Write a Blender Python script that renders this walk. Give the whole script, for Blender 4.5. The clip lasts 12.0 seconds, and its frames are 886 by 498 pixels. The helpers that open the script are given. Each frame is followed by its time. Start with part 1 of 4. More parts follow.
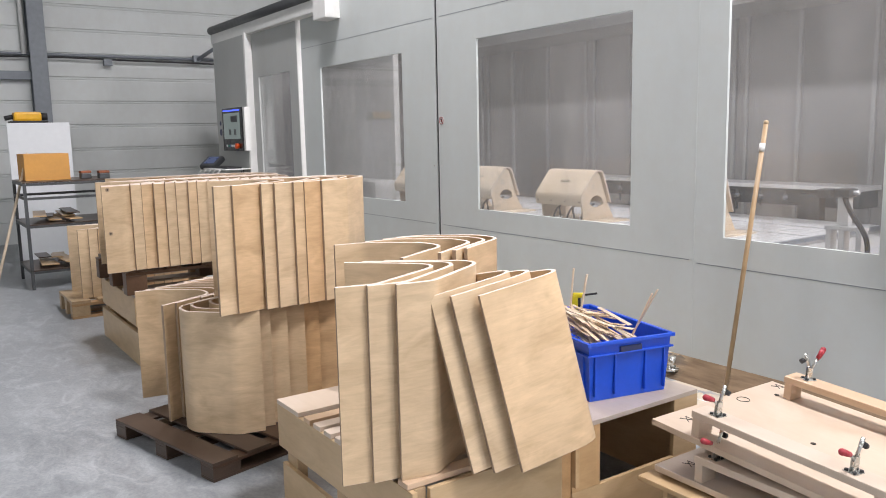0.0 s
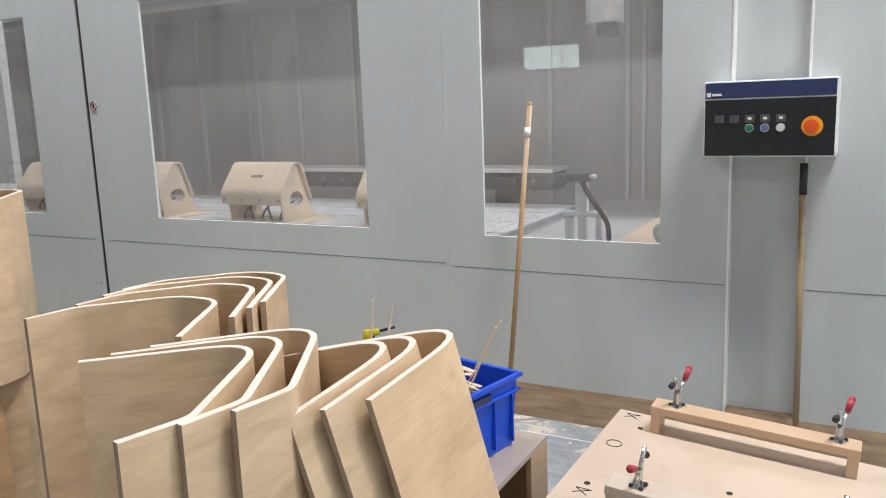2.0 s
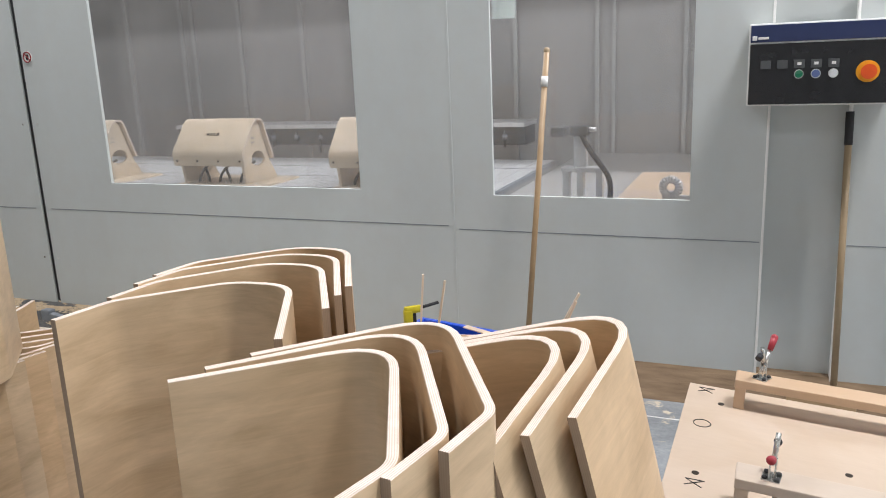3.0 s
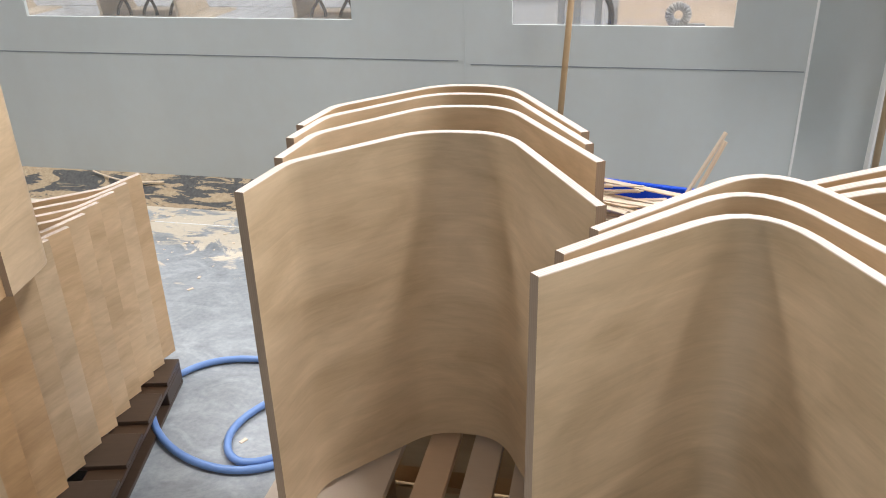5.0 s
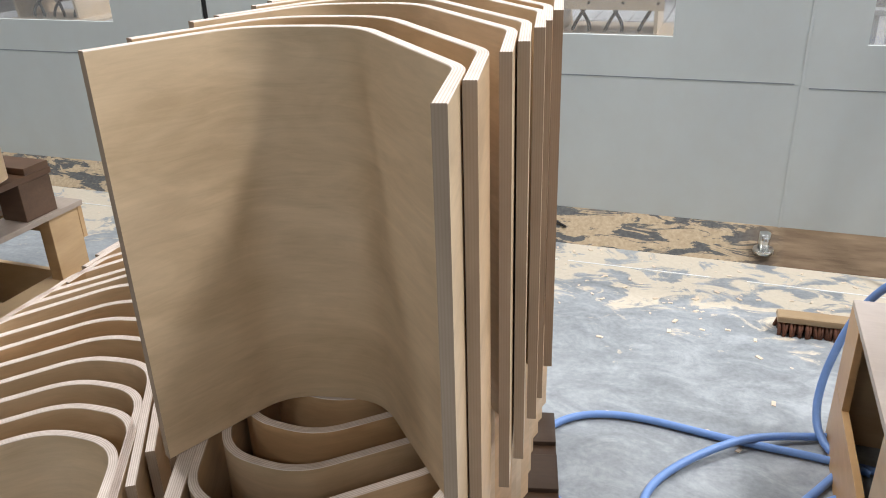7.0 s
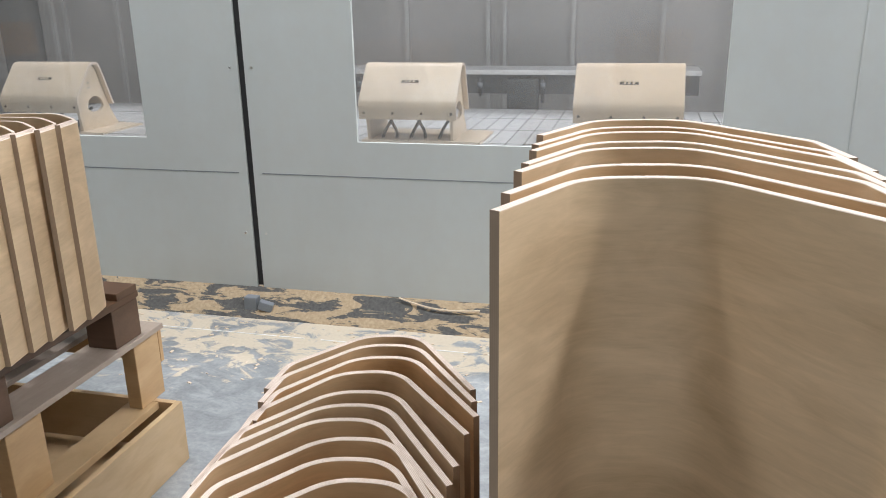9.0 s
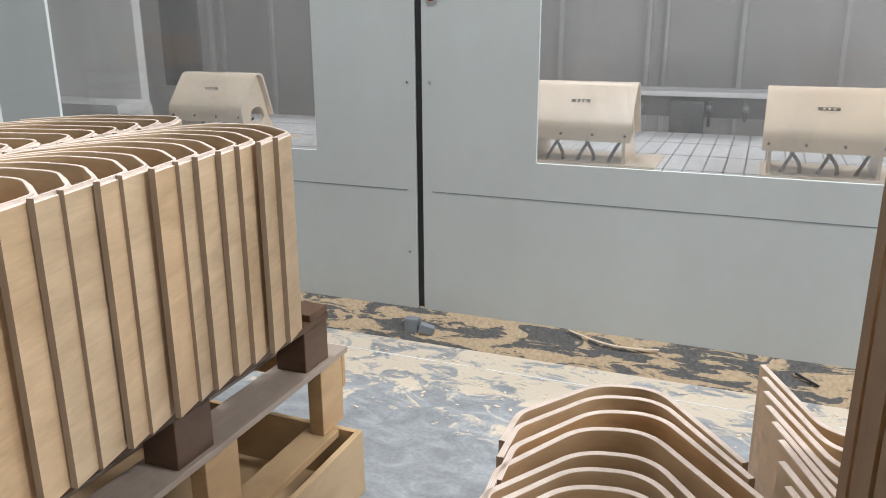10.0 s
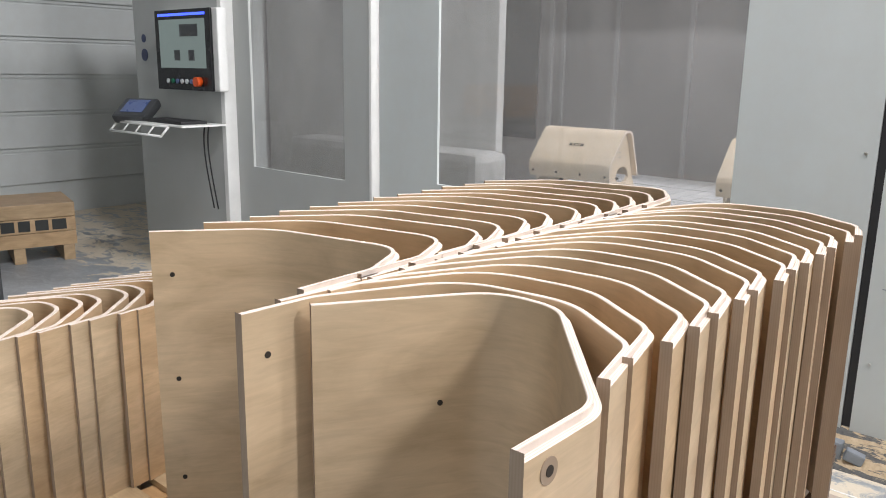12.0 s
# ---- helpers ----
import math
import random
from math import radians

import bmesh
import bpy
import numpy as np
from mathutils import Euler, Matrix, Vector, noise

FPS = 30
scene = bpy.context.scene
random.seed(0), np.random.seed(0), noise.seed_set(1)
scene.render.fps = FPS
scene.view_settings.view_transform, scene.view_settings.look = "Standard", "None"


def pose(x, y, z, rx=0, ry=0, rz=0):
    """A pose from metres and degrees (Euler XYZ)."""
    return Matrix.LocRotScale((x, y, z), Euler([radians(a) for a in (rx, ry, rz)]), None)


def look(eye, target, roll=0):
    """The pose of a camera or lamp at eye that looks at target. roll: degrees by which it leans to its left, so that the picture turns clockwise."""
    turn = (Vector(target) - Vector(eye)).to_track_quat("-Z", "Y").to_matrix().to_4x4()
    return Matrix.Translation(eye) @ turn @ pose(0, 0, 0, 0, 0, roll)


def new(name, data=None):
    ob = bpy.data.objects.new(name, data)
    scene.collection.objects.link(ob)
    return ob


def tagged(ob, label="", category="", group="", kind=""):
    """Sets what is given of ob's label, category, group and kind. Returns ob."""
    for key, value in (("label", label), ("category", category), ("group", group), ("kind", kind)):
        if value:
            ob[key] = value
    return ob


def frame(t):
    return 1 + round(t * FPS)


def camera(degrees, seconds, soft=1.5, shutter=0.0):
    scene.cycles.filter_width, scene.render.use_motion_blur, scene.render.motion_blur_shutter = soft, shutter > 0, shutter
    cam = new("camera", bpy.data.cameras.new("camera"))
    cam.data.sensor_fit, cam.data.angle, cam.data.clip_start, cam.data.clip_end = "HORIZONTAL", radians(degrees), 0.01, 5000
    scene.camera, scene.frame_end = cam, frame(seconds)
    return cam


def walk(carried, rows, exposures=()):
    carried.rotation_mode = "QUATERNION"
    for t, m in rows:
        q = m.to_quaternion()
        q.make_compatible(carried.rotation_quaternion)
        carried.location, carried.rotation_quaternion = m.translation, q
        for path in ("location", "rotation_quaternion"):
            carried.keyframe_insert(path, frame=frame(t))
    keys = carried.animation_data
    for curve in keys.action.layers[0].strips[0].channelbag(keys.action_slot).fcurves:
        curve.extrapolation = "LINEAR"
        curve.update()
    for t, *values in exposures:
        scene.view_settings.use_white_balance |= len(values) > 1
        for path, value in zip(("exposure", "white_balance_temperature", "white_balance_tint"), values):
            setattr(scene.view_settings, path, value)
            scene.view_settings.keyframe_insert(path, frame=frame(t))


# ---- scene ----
cam = camera(58.7, 12.0, soft=1.0)
PATH = [
    (0, (5.514, -3.79, 1.462), (3.884, -2.668, 1.174), -1.2),
    (0.5, (5.229, -3.648, 1.468), (3.796, -2.284, 1.175), -1.5),
    (1, (4.941, -3.62, 1.473), (3.737, -2.054, 1.16), -1.6),
    (1.5, (4.695, -3.58, 1.478), (3.648, -1.908, 1.148), -1.8),
    (2, (4.447, -3.495, 1.484), (3.508, -1.764, 1.132), -2.1),
    (2.5, (4.204, -3.407, 1.471), (3.359, -1.636, 1.084), -2.2),
    (3, (3.929, -3.39, 1.469), (3.186, -1.593, 1.001), -2.4),
    (3.2, (3.825, -3.386, 1.463), (3.125, -1.584, 0.953), -2.4),
    (4.8, (3.299, -3.294, 1.405), (2.883, -1.527, 0.567), -1.7),
    (5, (3.229, -3.279, 1.403), (2.824, -1.516, 0.55), -1.5),
    (5.5, (2.983, -3.277, 1.416), (2.569, -1.52, 0.555), -1.6),
    (6, (2.721, -3.3, 1.417), (2.237, -1.555, 0.57), -1.9),
    (6.5, (2.534, -3.271, 1.403), (1.95, -1.551, 0.567), -2.2),
    (7, (2.309, -3.245, 1.413), (1.685, -1.536, 0.582), -1.8),
    (7.2, (2.282, -3.219, 1.404), (1.634, -1.517, 0.577), -1.5),
    (8.8, (1.815, -3.379, 1.491), (1.347, -1.54, 0.86), -1.1),
    (9, (1.766, -3.4, 1.495), (1.304, -1.553, 0.886), -1.0),
    (9.5, (1.645, -3.366, 1.463), (1.111, -1.525, 0.892), -0.9),
    (10, (1.411, -3.3, 1.478), (0.693, -1.52, 0.913), -0.3),
    (10.5, (1.151, -3.247, 1.475), (0.173, -1.577, 0.972), 0.1),
    (11, (0.944, -3.272, 1.492), (-0.197, -1.696, 1.028), 0.3),
    (11.5, (0.745, -3.29, 1.493), (-0.489, -1.781, 1.045), 0.5),
    (12, (0.653, -3.229, 1.482), (-0.627, -1.758, 1.036), 0.9),
]
walk(cam, [(t, look(eye, aim, roll)) for t, eye, aim, roll in PATH],
     [(0, 0.11, 6600, 15), (1.5, -0.13, 6500, 12), (3, -0.18, 6500, 12), (5, 0.0, 6500, 11), (7, 0.02, 6400, 10), (9, 0.03, 6400, 10), (10.5, 0.0, 6400, 10), (12, 0.26, 6500, 12)])

# ---- light ----
world = bpy.data.worlds.new("world")
scene.world = world
world.use_nodes = True
world.node_tree.nodes["Background"].inputs[0].default_value = (0.80, 0.88, 1.0, 1)
world.node_tree.nodes["Background"].inputs[1].default_value = 0.25
LAMP_W = 272.0
LAMP_Z = 6.0


def hall_lamp(x, y, share=1.0):
    lamp = bpy.data.lights.new("hall_lamp", "AREA")
    lamp.shape, lamp.size, lamp.size_y = "RECTANGLE", 1.4, 0.5
    lamp.energy, lamp.color = LAMP_W * share, (0.98, 0.985, 1.0)
    ob = new("hall_lamp", lamp)
    ob.matrix_world = pose(x, y, LAMP_Z)
    return ob


# the y=-8.5 row is added fill light; the other rows are hall lamps
for lx, row in ((-0.2, 0.85), (5.7, 1.25), (11.0, 1.0)):
    for ly, share in ((-8.5, 0.30), (-1.3, 1.0), (3.2, 1.0)):
        hall_lamp(lx, ly, share * row)

# ---- materials ----


class Nodes:
    """A small wrapper to build one node material."""

    def __init__(self, name):
        self.mat = bpy.data.materials.new(name)
        self.mat.use_nodes = True
        self.t = self.mat.node_tree
        self.b = self.t.nodes["Principled BSDF"]

    def n(self, kind, **kw):
        nd = self.t.nodes.new(kind)
        for k, v in kw.items():
            if k in nd.inputs:
                nd.inputs[k].default_value = v
        return nd

    def link(self, a, b):
        self.t.links.new(a, b)

    def coords(self, scale=(1, 1, 1), which="Object", rnd=False):
        tc = self.n("ShaderNodeTexCoord")
        mp = self.n("ShaderNodeMapping")
        mp.inputs["Scale"].default_value = scale
        self.link(tc.outputs[which], mp.inputs["Vector"])
        if rnd:
            oi = self.n("ShaderNodeObjectInfo")
            mu = self.n("ShaderNodeMath")
            mu.operation = "MULTIPLY"
            mu.inputs[1].default_value = 37.0
            self.link(oi.outputs["Random"], mu.inputs[0])
            self.link(mu.outputs[0], mp.inputs["Location"])
        return mp.outputs[0]

    def noise(self, vec, scale, detail=5.0, rough=0.55, dist=0.0):
        nd = self.n("ShaderNodeTexNoise", Scale=scale, Detail=detail, Roughness=rough, Distortion=dist)
        self.link(vec, nd.inputs["Vector"])
        return nd.outputs["Fac"]

    def ramp(self, fac, stops):
        nd = self.n("ShaderNodeValToRGB")
        cr = nd.color_ramp
        while len(cr.elements) < len(stops):
            cr.elements.new(0.5)
        for e, (p, c) in zip(cr.elements, stops):
            e.position = p
            e.color = (*c, 1) if len(c) == 3 else c
        self.link(fac, nd.inputs[0])
        return nd.outputs[0]

    def mix(self, fac, a, b, blend="MIX"):
        nd = self.n("ShaderNodeMix")
        nd.data_type, nd.blend_type = "RGBA", blend
        for sock, v in ((nd.inputs[0], fac), (nd.inputs[6], a), (nd.inputs[7], b)):
            if isinstance(v, (int, float)):
                sock.default_value = v
            elif isinstance(v, tuple):
                sock.default_value = (*v, 1)
            else:
                self.link(v, sock)
        return nd.outputs[2]

    def bump(self, fac, strength=0.2, dist=0.01):
        nd = self.n("ShaderNodeBump", Strength=strength, Distance=dist)
        self.link(fac, nd.inputs["Height"])
        self.link(nd.outputs[0], self.b.inputs["Normal"])

    def done(self, color=None, rough=0.5, metal=0.0, spec=0.5):
        if color is not None:
            if isinstance(color, tuple):
                self.b.inputs["Base Color"].default_value = (*color, 1)
            else:
                self.link(color, self.b.inputs["Base Color"])
        if isinstance(rough, (int, float)):
            self.b.inputs["Roughness"].default_value = rough
        else:
            self.link(rough, self.b.inputs["Roughness"])
        self.b.inputs["Metallic"].default_value = metal
        self.b.inputs["Specular IOR Level"].default_value = spec
        return self.mat


def plain(name, color, rough=0.5, metal=0.0, var=0.12, scale=14.0, bump=0.05, spec=0.5):
    m = Nodes(name)
    v = m.coords()
    f = m.noise(v, scale)
    g = m.noise(v, scale * 9)
    dark = tuple(c * (1 - var) for c in color)
    lite = tuple(min(1, c * (1 + var)) for c in color)
    c = m.ramp(f, [(0.3, dark), (0.7, lite)])
    c = m.mix(0.25, c, m.ramp(g, [(0.35, dark), (0.65, lite)]))
    r = m.ramp(f, [(0.3, (rough * 0.85,) * 3), (0.7, (min(1, rough * 1.15),) * 3)])
    if bump:
        m.bump(g, bump, 0.002)
    return m.done(c, r, metal, spec)


def plywood(name, base, vary=0.16, grain=(26, 26, 2.2), tint=0.9):
    """Birch face veneer: fine grain along z, cloudy figure, a tone of its own for each piece."""
    m = Nodes(name)
    v = m.coords(grain, rnd=True)
    w = m.coords((1, 1, 2.4), rnd=True)
    fine = m.noise(v, 3.0, 8.0, 0.7, 0.8)
    cloud = m.noise(w, 4.5, 4.0, 0.5, 1.2)
    dark = tuple(c * (1 - vary) for c in base)
    lite = tuple(min(1, c * (1 + vary * 0.7)) for c in base)
    c = m.ramp(fine, [(0.3, dark), (0.7, lite)])
    c = m.mix(0.6, c, m.ramp(cloud, [(0.3, tuple(a * b for a, b in zip(dark, (1.0, 0.94, 0.84)))), (0.7, lite)]))
    oi = m.n("ShaderNodeObjectInfo")
    tone = m.ramp(oi.outputs["Random"], [(0.0, (0.92, 0.82, 0.70)), (0.35, (1.0, 0.99, 0.97)), (0.6, (0.93, 0.92, 0.90)), (0.8, (1.0, 0.97, 0.92)), (1.0, (0.95, 0.76, 0.56))])
    c = m.mix(tint, c, tone, "MULTIPLY")
    m.bump(fine, 0.06, 0.001)
    return m.done(c, 0.38, 0.0, 0.5)


def plyedge(name, dark=(0.60, 0.49, 0.41), lite=(0.80, 0.70, 0.63)):
    """The cut edge: thin plies across the thickness (u of the UV map)."""
    m = Nodes(name)
    uv = m.n("ShaderNodeUVMap")
    sep = m.n("ShaderNodeSeparateXYZ")
    m.link(uv.outputs[0], sep.inputs[0])
    mu = m.n("ShaderNodeMath")
    mu.operation = "MULTIPLY"
    mu.inputs[1].default_value = 9.0
    m.link(sep.outputs[0], mu.inputs[0])
    fr = m.n("ShaderNodeMath")
    fr.operation = "PINGPONG"
    fr.inputs[1].default_value = 1.0
    m.link(mu.outputs[0], fr.inputs[0])
    c = m.ramp(fr.outputs[0], [(0.2, dark), (0.6, lite)])
    f = m.noise(m.coords((1, 1, 0.25), rnd=True), 22, 6, 0.6)
    c = m.mix(0.6, c, m.ramp(f, [(0.3, (0.70, 0.66, 0.62)), (0.7, (1.0, 0.98, 0.96))]), "MULTIPLY")
    m.bump(f, 0.15, 0.002)
    return m.done(c, 0.75, 0.0, 0.2)


def concrete():
    """Worn power-floated slab with pale smears, and loose sawdust trodden along the machine."""
    m = Nodes("concrete")
    v = m.coords()
    big = m.noise(v, 1.3, 6, 0.6, 0.8)
    mid = m.noise(m.coords((1, 1.6, 1)), 5.0, 8, 0.65, 1.5)
    fine = m.noise(v, 60, 4, 0.6)
    c = m.ramp(big, [(0.30, (0.17, 0.185, 0.20)), (0.52, (0.245, 0.27, 0.29)), (0.72, (0.335, 0.36, 0.38))])
    c = m.mix(0.55, c, m.ramp(mid, [(0.35, (0.16, 0.175, 0.19)), (0.5, (0.28, 0.30, 0.315)), (0.68, (0.50, 0.525, 0.55))]))
    c = m.mix(0.2, c, m.ramp(fine, [(0.3, (0.2, 0.2, 0.2)), (0.7, (0.55, 0.55, 0.55))]))
    tc = m.n("ShaderNodeTexCoord")
    sep = m.n("ShaderNodeSeparateXYZ")
    m.link(tc.outputs["Object"], sep.inputs[0])
    near = m.n("ShaderNodeMapRange")
    near.inputs[1].default_value, near.inputs[2].default_value = -1.15, -0.40
    m.link(sep.outputs[1], near.inputs[0])
    dust = m.noise(m.coords((1.0, 1.4, 1)), 5.5, 9, 0.66, 1.0)
    add = m.n("ShaderNodeMath")
    add.operation = "MULTIPLY_ADD"
    add.inputs[1].default_value = 0.30
    m.link(near.outputs[0], add.inputs[0])
    m.link(dust, add.inputs[2])
    far = m.n("ShaderNodeMapRange")
    far.inputs[1].default_value, far.inputs[2].default_value = 2.9, 3.7
    m.link(sep.outputs[0], far.inputs[0])
    less = m.n("ShaderNodeMath")
    less.operation = "MULTIPLY_ADD"
    less.inputs[1].default_value = -0.16
    m.link(far.outputs[0], less.inputs[0])
    m.link(add.outputs[0], less.inputs[2])
    mask = m.ramp(less.outputs[0], [(0.73, (0, 0, 0)), (0.79, (1, 1, 1))])
    c = m.mix(mask, c, m.mix(fine, (0.55, 0.47, 0.36), (0.68, 0.61, 0.50)))
    r = m.mix(mask, m.ramp(mid, [(0.3, (0.28,) * 3), (0.7, (0.5,) * 3)]), (0.9, 0.9, 0.9))
    m.bump(add.outputs[0], 0.15, 0.01)
    return m.done(c, r, 0.0, 0.45)


def dusty_base():
    """Dark base skirt, mostly caked with sawdust that has flaked off in patches."""
    m = Nodes("dusty_base")
    f = m.noise(m.coords((1.1, 3.0, 6.0)), 4.0, 8, 0.66, 0.8)
    g = m.noise(m.coords(), 70, 4)
    mask = m.ramp(f, [(0.485, (0, 0, 0)), (0.515, (1, 1, 1))])
    c = m.mix(mask, m.ramp(g, [(0.3, (0.07, 0.07, 0.07)), (0.7, (0.12, 0.12, 0.115))]), m.ramp(g, [(0.3, (0.36, 0.27, 0.17)), (0.7, (0.50, 0.39, 0.26))]))
    tc = m.n("ShaderNodeTexCoord")
    sep = m.n("ShaderNodeSeparateXYZ")
    m.link(tc.outputs["Object"], sep.inputs[0])
    far = m.n("ShaderNodeMapRange")
    far.inputs[1].default_value, far.inputs[2].default_value = 2.42, 2.62
    m.link(sep.outputs[0], far.inputs[0])
    c = m.mix(far.outputs[0], c, m.ramp(m.noise(m.coords((1, 8, 8)), 5, 6), [(0.3, (0.13, 0.085, 0.05)), (0.7, (0.24, 0.165, 0.10))]))
    m.bump(f, 0.5, 0.01)
    return m.done(c, 0.9)


def enclosure_paint(name, color):
    """Fine-textured powder coat in warm light grey, faintly dusty."""
    m = Nodes(name)
    v = m.coords()
    f = m.noise(m.coords((1, 1, 0.4)), 1.6, 5, 0.6)
    g = m.noise(v, 240, 3)
    c = m.ramp(f, [(0.3, tuple(a * 0.94 for a in color)), (0.7, tuple(min(1, a * 1.04) for a in color))])
    c = m.mix(0.08, c, m.ramp(m.noise(v, 9, 6, 0.7), [(0.4, (0.45, 0.40, 0.33)), (0.6, color)]))
    m.bump(g, 0.05, 0.0006)
    return m.done(c, 0.48, 0.0, 0.4)


def window_glass():
    """Polycarbonate pane: clear, with a thin film of wood dust."""
    m = Nodes("window_glass")
    out = m.t.nodes["Material Output"]
    tr = m.n("ShaderNodeBsdfTransparent")
    tr.inputs[0].default_value = (0.86, 0.87, 0.88, 1)
    gl = m.n("ShaderNodeBsdfGlossy", Roughness=0.015)
    df = m.n("ShaderNodeBsdfDiffuse")
    df.inputs[0].default_value = (0.60, 0.58, 0.56, 1)
    fc = m.n("ShaderNodeLayerWeight", Blend=0.5)
    pw = m.n("ShaderNodeMath")
    pw.operation = "POWER"
    pw.inputs[1].default_value = 4.0
    m.link(fc.outputs["Facing"], pw.inputs[0])
    lw = m.n("ShaderNodeMath")
    lw.operation = "MULTIPLY_ADD"
    lw.inputs[1].default_value, lw.inputs[2].default_value = 0.8, 0.035
    m.link(pw.outputs[0], lw.inputs[0])
    dust = m.ramp(m.noise(m.coords((1, 1, 0.35)), 2.2, 6, 0.6, 0.8), [(0.3, (0.08,) * 3), (0.75, (0.25,) * 3)])
    m1, m2 = m.n("ShaderNodeMixShader"), m.n("ShaderNodeMixShader")
    m.link(dust, m1.inputs[0])
    m.link(tr.outputs[0], m1.inputs[1])
    m.link(df.outputs[0], m1.inputs[2])
    m.link(lw.outputs[0], m2.inputs[0])
    m.link(m1.outputs[0], m2.inputs[1])
    m.link(gl.outputs[0], m2.inputs[2])
    m.link(m2.outputs[0], out.inputs[0])
    return m.mat


def glow(name, color, strength):
    m = Nodes(name)
    m.b.inputs["Emission Color"].default_value = (*color, 1)
    m.b.inputs["Emission Strength"].default_value = strength
    return m.done(tuple(c * 0.2 for c in color), 0.3)


PLY = plywood("birch_ply", (0.62, 0.470, 0.313), 0.27, (3.0, 3.0, 26.0))
PLY_BOARD = plywood("birch_board", (0.60, 0.515, 0.445), 0.08, grain=(3, 26, 26))
PLY_BOX = plywood("birch_box", (0.55, 0.40, 0.24), grain=(4, 4, 26))
PLY_STOOL = plywood("sanded_ply", (0.72, 0.605, 0.475), 0.08, (2, 22, 22), 0.3)
EDGE = plyedge("ply_edge")
# same cut edge as EDGE, with the shade on upright ends put into the colour
EDGE_SHADED = plyedge("ply_edge_shaded", (0.37, 0.28, 0.205), (0.40, 0.305, 0.23))
PINE = plywood("rough_pine", (0.46, 0.33, 0.20), 0.3, (3, 30, 30))
DARKWOOD = plywood("dark_pallet_wood", (0.065, 0.042, 0.03), 0.35, (3, 30, 30))
BROWNWOOD = plywood("brown_pallet_wood", (0.12, 0.068, 0.042), 0.35, (3, 30, 30))
DUSTYTOP = plywood("dusty_board", (0.46, 0.40, 0.36), 0.15, (3, 26, 26), 0.2)
# grey-brown plank, darkened by shade under the pallet that is put into the colour
GREYPLANK = plywood("grey_plank_shaded", (0.40, 0.335, 0.29), 0.25, (30, 3, 30), 0.3)
STICKWOOD = plywood("handle_wood", (0.36, 0.27, 0.17), 0.15, (20, 20, 1.5))
CONCRETE = concrete()
BASE = dusty_base()
GREY = enclosure_paint("enclosure_grey", (0.525, 0.56, 0.555))
GREY2 = enclosure_paint("cabinet_grey", (0.44, 0.455, 0.445))
COVER = plain("dusty_cover", (0.52, 0.51, 0.49), 0.55, var=0.10, scale=3)
TRIM = plain("white_trim", (0.78, 0.78, 0.76), 0.4, var=0.04)
BLACK = plain("black_rubber", (0.02, 0.02, 0.022), 0.6)
BLACKGLOSS = plain("black_panel", (0.012, 0.012, 0.014), 0.25, bump=0)
NAVY = plain("navy_panel", (0.02, 0.032, 0.10), 0.35, bump=0)
BLUE = plain("blue_crate_plastic", (0.012, 0.085, 0.62), 0.38, var=0.10, scale=6)
STEEL = plain("zinc_steel", (0.62, 0.62, 0.60), 0.28, 0.95, var=0.1)
DARKSTEEL = plain("dark_steel", (0.10, 0.105, 0.11), 0.45, 0.6)
GREYSTEEL = plain("painted_steel", (0.20, 0.22, 0.245), 0.5, 0.0)
RED = plain("red_grip", (0.36, 0.03, 0.045), 0.42, bump=0)
HOSE = plain("blue_hose", (0.16, 0.28, 0.58), 0.4, var=0.08, scale=30)
DULL = plain("hall_lining", (0.26, 0.26, 0.255), 0.8, var=0.06, scale=2)
CLAD = enclosure_paint("wall_cladding", (0.58, 0.605, 0.60))
MACHIN = plain("machine_inside", (0.34, 0.33, 0.32), 0.6, var=0.12, scale=1.5)
RIBMAT = plain("machine_rib", (0.43, 0.425, 0.42), 0.5, var=0.1, scale=3)
BEDMAT = plain("machine_bed", (0.74, 0.74, 0.74), 0.32, 0.25, var=0.12)
CARD = plain("cardboard", (0.62, 0.31, 0.08), 0.75, var=0.1, scale=5)
CARDDARK = plain("cardboard_side", (0.30, 0.10, 0.05), 0.75, var=0.25, scale=8)
WHITEBOARD = plain("white_sheet", (0.72, 0.74, 0.76), 0.5, var=0.03)
YELLOW = plain("yellow_case", (0.80, 0.42, 0.02), 0.4)
BRISTLE = plain("brown_bristle", (0.14, 0.055, 0.03), 0.9, var=0.4, scale=60, bump=0.5)
GREENBTN = plain("green_button", (0.01, 0.16, 0.08), 0.3, bump=0)
BLUEBTN = plain("blue_button", (0.10, 0.14, 0.30), 0.3, bump=0)
WHITEBTN = plain("white_button", (0.62, 0.64, 0.66), 0.3, bump=0)
ORANGE = plain("red_orange_button", (0.75, 0.09, 0.01), 0.35, bump=0)
AMBER = plain("yellow_ring", (0.80, 0.36, 0.01), 0.4, bump=0)
GUNYELLOW = plain("gun_yellow", (0.60, 0.50, 0.02), 0.4, bump=0)
INK = plain("black_ink", (0.02, 0.02, 0.02), 0.8, bump=0)
SIGNRED = plain("sign_red", (0.25, 0.025, 0.03), 0.5, bump=0)
SIGNWHITE = plain("sign_white", (0.78, 0.78, 0.76), 0.5, bump=0)
GLASS = window_glass()
SCREEN = glow("screen", (0.30, 0.38, 0.36), 0.35)
SCREENBLUE = glow("screen_bar", (0.05, 0.10, 1.0), 2.0)
SKYLIGHT = glow("far_window", (0.80, 0.97, 0.93), 9.0)
HOLE = plain("screw_hole", (0.03, 0.022, 0.015), 0.8, bump=0)

# ---- mesh helpers ----


